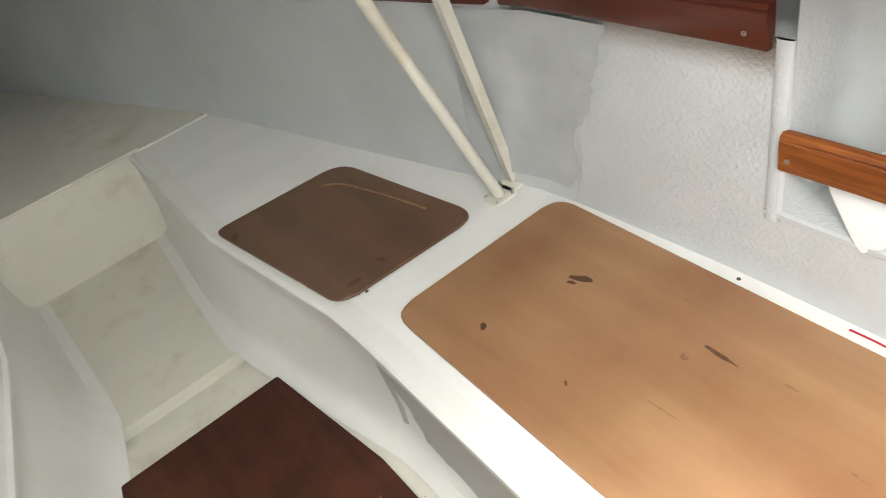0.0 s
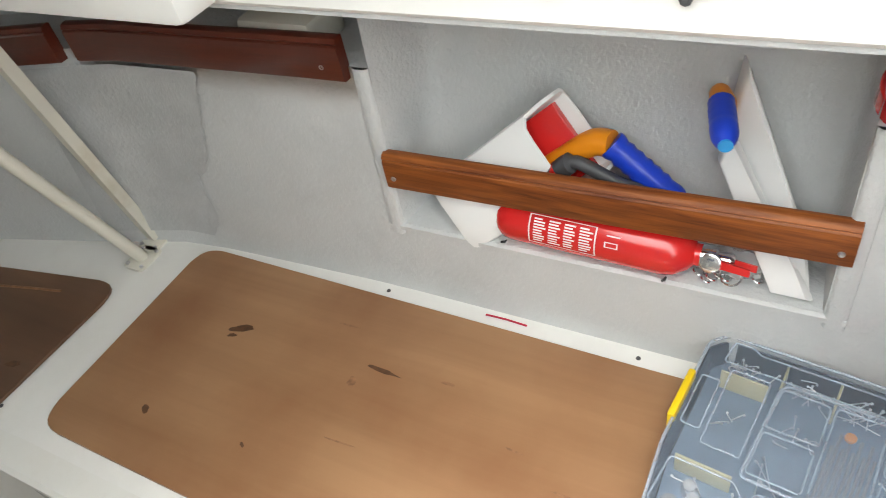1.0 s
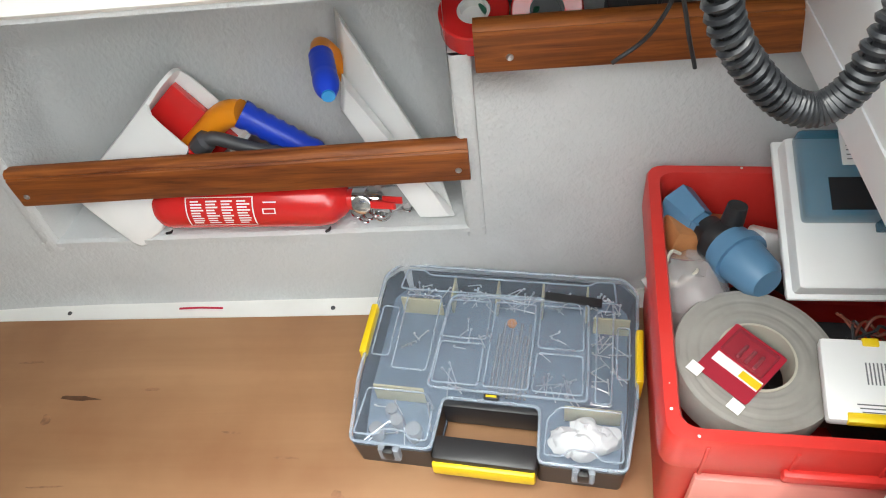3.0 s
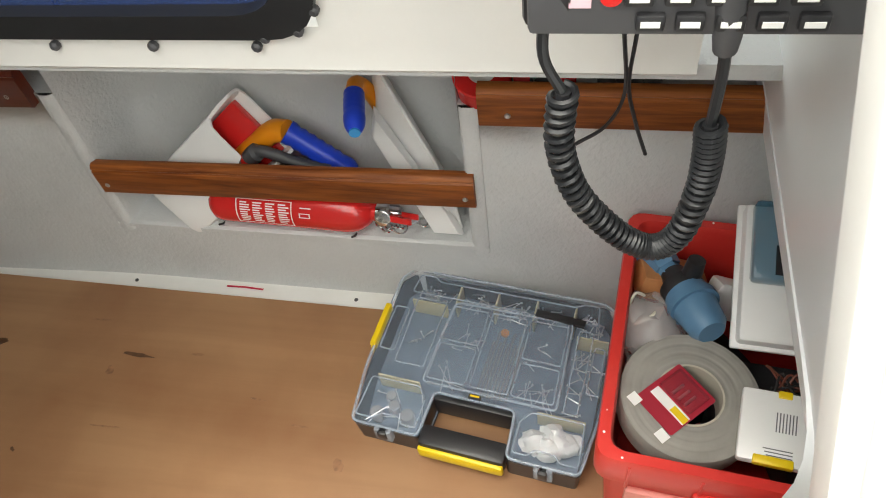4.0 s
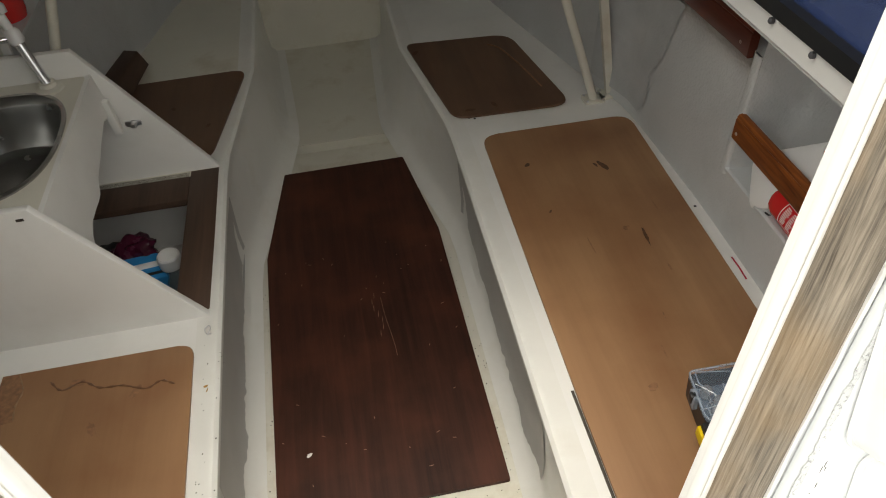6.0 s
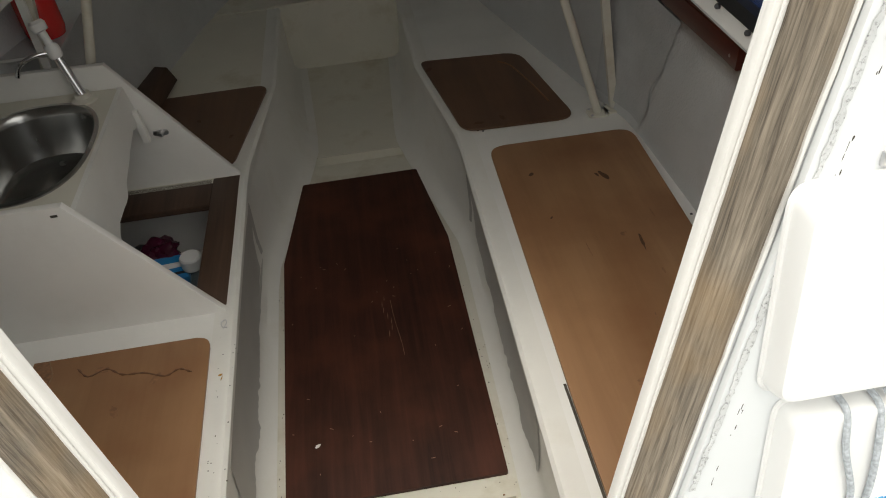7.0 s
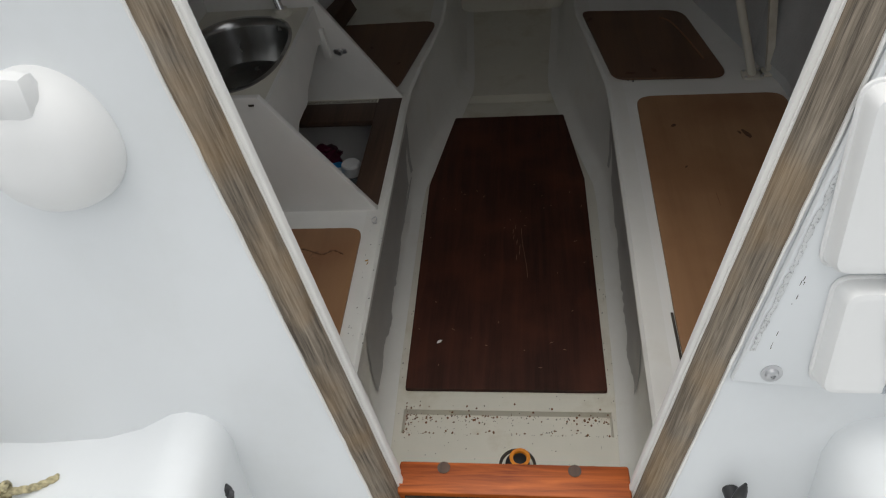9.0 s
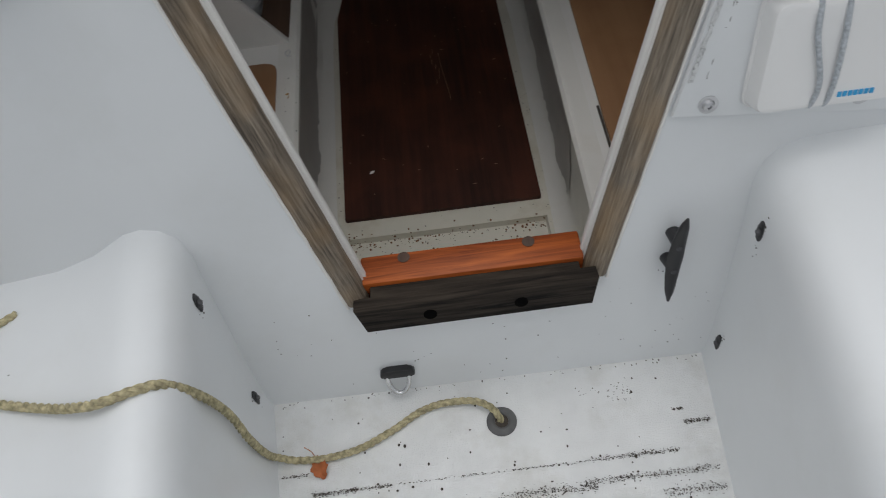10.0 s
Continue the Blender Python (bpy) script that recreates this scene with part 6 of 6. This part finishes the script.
part("hook", tube(smooth_path([(-0.008, 0, 0.003), (-0.004, 0.004, 0.012), (0.008, 0.002, 0.013), (0.012, -0.004, 0.006)], 5), 0.003, 8), STEEL, cl)

# cleat, pad eye
ct = base("cleat", bulk_m(0.340, 0.652, 0.0, -3), "black plastic horn cleat on the bulkhead", "cleat")
bm = bmesh.new()
prof = [(0.0, 0.002), (0.12, 0.0075), (0.3, 0.0105), (0.5, 0.0125), (0.7, 0.0105), (0.88, 0.0075), (1.0, 0.002)]
rings = []
for t in np.linspace(0, 1, 21):
    w = lerp(prof, t)
    y, z = (t - 0.5) * 0.168, 0.028 + 0.010 * abs(2 * t - 1) ** 2
    rings.append([bm.verts.new((w * math.cos(a), y, z + min(w, 0.006) * math.sin(a))) for a in np.linspace(0, 2 * math.pi, 13)[:-1]])
for a, b in zip(rings, rings[1:]):
    for i in range(12):
        bm.faces.new((a[i], a[(i + 1) % 12], b[(i + 1) % 12], b[i]))
bm.faces.new(rings[0][::-1])
bm.faces.new(rings[-1])
part("horn_bar", bm, BLACK, ct)
for y in (-0.024, 0.024):
    lg = part("leg", tube([(0, y * 1.1, 0.0), (0, y, 0.026)], [0.011, 0.008], 12), BLACK, ct)
    part("screw", lathe([(0.0045, 0), (0.004, 0.0015), (0, 0.0015)], Matrix.Translation((0, y, 0.0345)), 10), DARK_GREY, lg)
pe = base("pad_eye", bulk_m(-0.104, 0.432, 0.0), "black pad eye with a steel ring on the bulkhead", "pad eye")
part("base_plate", prism([(x, y, 0) for x, y in rounded([(-0.032, -0.009), (0.032, -0.009), (0.026, 0.010), (-0.026, 0.010)], 0.008)], (0, 0, 0.012), 0.003), BLACK, pe)
part("ring", tube([Vector((0.019 * math.cos(a), -0.008 + 0.034 * math.sin(a), 0.008 - 0.012 * math.sin(a))) for a in np.linspace(math.pi, 2 * math.pi, 15)], 0.0045, 10), CHROME, pe, "polished steel half ring")

# small black clips on the seat sides
def clip_at(x, y, z, side):
    c = base("hinge_clip", Matrix.Translation((x, y, z)) @ pose(0, 0, 0, 0, 90 * side, 0), "small dark clip on the cockpit side", "clip", "hinge clips")
    part("plate", prism([(a, b, 0) for a, b in rounded([(-0.018, -0.005), (-0.003, -0.008), (0.020, -0.004), (0.018, 0.006), (0.0, 0.009), (-0.018, 0.005)], 0.003, 2)], (0, 0, 0.004), 0.001), BLACK, c)
    part("rivet", lathe([(0.005, 0.004), (0.005, 0.006), (0.003, 0.009), (0, 0.009)], None, 10), DARK_GREY, c)


seat_l = lambda y: -0.345 + 0.10 * (-y - 0.19)
seat_r = lambda y: 0.440 - 0.09 * (-y - 0.19)
clip_at(seat_l(-0.194), -0.195, 0.729, 1)
clip_at(seat_l(-0.218), -0.218, 0.461, 1)
clip_at(seat_r(-0.196), -0.196, 0.731, -1)
clip_at(seat_r(-0.215), -0.215, 0.449, -1)

# rope through a rubber grommet in the cockpit floor
FZ = 0.372
gr_ = base("floor_grommet", Matrix.Translation((0.063, -0.275, FZ - 0.001)), "grey rubber grommet in the cockpit floor", "grommet")
part("ring", lathe([(0.026, 0), (0.026, 0.003), (0.022, 0.007), (0.016, 0.008), (0.012, 0.005), (0.011, -0.01), (0, -0.01)], None, 32), mat("grey_rubber", (0.10, 0.10, 0.10), 0.6, vary=0.2, scale=40), gr_)
part("hole", lathe([(0.0115, 0.002), (0.0, 0.002)], None, 20), DIRT_AND_SHADE, gr_)


def laid_rope(path, r, name, parent=None, label=""):
    """Three twisted strands along a path."""
    pts = [Vector(p) for p in path]
    n = len(pts)
    length = [0.0]
    for a, b in zip(pts, pts[1:]):
        length.append(length[-1] + (b - a).length)
    for s_ in range(3):
        out_ = []
        for i, p in enumerate(pts):
            d = (pts[min(i + 1, n - 1)] - pts[max(i - 1, 0)]).normalized()
            n1 = d.cross(Vector((0, 0, 1)))
            n1 = n1.normalized() if n1.length > 0.05 else Vector((1, 0, 0))
            n2 = d.cross(n1).normalized()
            a = length[i] / (r * 6.5) * 2 * math.pi + s_ * 2.094
            out_.append(p + (n1 * math.cos(a) + n2 * math.sin(a)) * r * 0.50)
        part(name, tube(out_, r * 0.60, 7), ROPE, parent, label)


R = 0.0060
rope = base("rope", Matrix(), "weathered laid rope over the seat to the grommet", "rope")
main_path = [(-0.88, -0.205, 0.738), (-0.822, -0.208, 0.738), (-0.776, -0.218, 0.740), (-0.724, -0.257, 0.741), (-0.658, -0.293, 0.744), (-0.577, -0.325, 0.753), (-0.491, -0.352, 0.774), (-0.436, -0.369, 0.801), (-0.404, -0.374, 0.815), (-0.366, -0.360, 0.809), (-0.342, -0.348, 0.790), (-0.324, -0.334, 0.720), (-0.323, -0.317, 0.620), (-0.322, -0.319, 0.53), (-0.324, -0.306, 0.43), (-0.318, -0.297, FZ + 0.016),
             (-0.287, -0.302, FZ + R), (-0.24, -0.304, FZ + R), (-0.183, -0.295, FZ + R), (-0.125, -0.270, FZ + R), (-0.075, -0.242, FZ + R), (-0.03, -0.232, FZ + R + 0.002), (0.018, -0.238, FZ + 0.016), (0.046, -0.254, FZ + 0.020), (0.060, -0.270, FZ + 0.006), (0.063, -0.276, FZ - 0.02)]
laid_rope(smooth_path(main_path, 22), R, "strand", rope)
tail = [(-0.90, -0.34, 0.738), (-0.84, -0.31, 0.738), (-0.782, -0.276, 0.739), (-0.739, -0.250, 0.746), (-0.700, -0.232, 0.750), (-0.646, -0.216, 0.752), (-0.617, -0.204, 0.746), (-0.590, -0.188, 0.746)]
laid_rope(smooth_path(tail, 20), R * 0.9, "tail_strand", rope)
kn = []
for k in range(90):
    t = k / 89
    a = t * 2 * math.pi * 4.3
    ax_p = Vector((-0.700, -0.232, 0.752)).lerp(Vector((-0.648, -0.216, 0.752)), t)
    kn.append(ax_p + Vector((-0.33, 0.94, 0)) * 0.0125 * math.cos(a) + Vector((0, 0, 1)) * 0.0115 * math.sin(a))
laid_rope(kn, R * 0.9, "knot_strand", rope)

lf = base("leaf", Matrix.Translation((-0.250, -0.318, FZ + 0.003)) @ pose(0, 0, 0, 8, -10, 20), "dry red-brown leaf lying on the cockpit floor", "leaf")
bm = grid(lambda u, v: ((u - 0.5) * 0.030 * (1 - 0.8 * abs(2 * v - 1) ** 1.6) + 0.002 * math.sin(v * 20), (v - 0.5) * 0.042, 0.004 * abs(u - 0.5) * 2 + 0.003 * math.sin(v * 5)), 6, 10)
part("blade", thicken(bm, 0.0006), LEAF, lf)
part("stalk", tube(smooth_path([(0, 0.018, 0.002), (-0.002, 0.03, 0.006), (-0.010, 0.042, 0.008)], 5), 0.0008, 5), LEAF, lf)

# dirt specks, joined
rd = random.Random(99)


def specks(name, n, place, label, rmin=0.0008, rmax=0.0026, normal=(0, 0, 1), material=DIRT_AND_SHADE, long=1.0):
    bm = bmesh.new()
    for _ in range(n):
        p = place(rd)
        if p is None:
            continue
        r = rd.uniform(rmin, rmax)
        q = Vector(normal).to_track_quat("Z", "Y").to_matrix().to_4x4()
        lathe([(r, 0.0), (r * 0.7, r * 0.45), (0, r * 0.55)], Matrix.Translation(p) @ q @ Matrix.Diagonal((long, rd.uniform(0.5, 1.6), 1, 1)), 5, bm=bm)
    thing(name, bm, material, label, "dirt", kind="stuff")


def dash(n, x0, x1, y, spread):
    return lambda r: (r.uniform(x0, x1), y + r.gauss(0, spread), FZ + 0.0002)


specks("dirt_specks", 130, lambda r: (r.uniform(-0.33, 0.43), r.uniform(-0.6, -0.2), FZ + 0.0002), "scattered dark specks on the cockpit floor")
for x0, x1, y, sp_, n_ in ((-0.265, -0.19, -0.362, 0.003, 70), (-0.20, -0.13, -0.361, 0.002, 40), (0.04, 0.20, -0.402, 0.006, 110), (0.18, 0.40, -0.394, 0.004, 120), (-0.13, 0.345, -0.360, 0.0015, 70), (0.20, 0.345, -0.358, 0.003, 50), (0.364, 0.408, -0.314, 0.003, 45), (-0.315, -0.27, -0.327, 0.002, 18), (0.30, 0.40, -0.425, 0.006, 60), (0.35, 0.37, -0.290, 0.002, 14), (0.25, 0.29, -0.248, 0.011, 12), (0.20, 0.24, -0.240, 0.006, 4)):
    specks("dirt_streak", n_ * 7 // 2, dash(n_, x0, x1, y, sp_ * 0.8), "dark grime streak along the cockpit floor", 0.00025, 0.0008, long=2.2)
specks("dirt_specks", 60, lambda r: on_bulk(r.uniform(-0.33, 0.43), r.uniform(0.39, 0.60), 0.0004), "small dark specks on the bulkhead", 0.0006, 0.0014, (0, -1, 0.18))
specks("dirt_specks", 26, lambda r: (r.uniform(-0.7, -0.40), r.uniform(-0.7, -0.22), 0.748), "small dark specks on the cockpit seat", 0.0006, 0.0016)
specks("dirt_specks", 110, lambda r: (r.choice((-1, 1)) * r.uniform(0.277, 0.318), r.uniform(0.2, 1.3), -0.0055), "dirt along the edge of the cabin sole", 0.0006, 0.0018)
specks("dirt_specks", 150, lambda r: (r.uniform(-0.26, 0.275), r.choice((r.uniform(0.376, 0.385), r.uniform(0.42, 0.446), r.uniform(0.38, 0.44))), -0.0238), "grime lying in the drain slot", 0.0005, 0.0022)
specks("dirt_specks", 60, lambda r: (r.uniform(-0.30, 0.30), r.uniform(0.24, 0.50), -0.0055), "dirt on the aft cabin sole", 0.0006, 0.0018)
specks("dirt_specks", 40, lambda r: (-r.uniform(0.318, 0.365), r.uniform(0.3, 0.86), BERTH + 0.0015), "dirt along the port berth edge", 0.0006, 0.0018)

RUST = mat("brown_leaf_dirt", (0.16, 0.075, 0.03), 0.9, vary=0.4, scale=90)
specks("leaf_dirt", 260, lambda r: (0.005 + 0.268 * (1 - r.random() ** 2) * r.choice((-1, -1, 1)), r.gauss(0.438, 0.012) if r.random() < 0.6 else r.gauss(0.378, 0.006), -0.0238 if r.random() < 0.8 else -0.0055), "brown leaf dirt along the drain slot", 0.0006, 0.0036, material=RUST)
specks("dirt_specks", 60, lambda r: (r.uniform(-0.33, 0.43), -0.194 - abs(r.gauss(0, 0.004)), FZ + 0.0002), "grime where the cockpit floor meets the bulkhead", 0.0005, 0.0016)
for sx_, sy_, sz_ in ((-0.345, -0.195, 0.729), (-0.342, -0.218, 0.461), (0.439, -0.196, 0.731), (0.438, -0.215, 0.449)):
    specks("dirt_specks", 14, lambda r: (sx_ + (0.002 if sx_ < 0 else -0.002), sy_ - abs(r.gauss(0, 0.008)), sz_ + r.gauss(0, 0.02)), "black mildew round the clip", 0.0006, 0.002, (1 if sx_ < 0 else -1, 0, 0))

# bilge pump in a round hole at the aft end of the sole
bp_ = base("bilge_pump", Matrix.Translation((0.037, 0.285, -0.005)), "black and yellow bilge pump in the sole", "pump")
part("rim", lathe([(0.046, 0.0), (0.046, 0.004), (0.040, 0.005), (0.039, -0.002), (0.0, -0.002)], None, 32), DIRT_AND_SHADE, bp_)
part("body", lathe([(0.030, 0.0), (0.030, 0.012), (0.022, 0.018), (0, 0.018)], None, 24), BLACK, bp_)
part("ring", lathe([(0.024, 0.016), (0.026, 0.022), (0.018, 0.022), (0.016, 0.016)], Matrix.Translation((0.006, 0.010, 0)), 24), ORANGE, bp_, "orange-yellow ring")
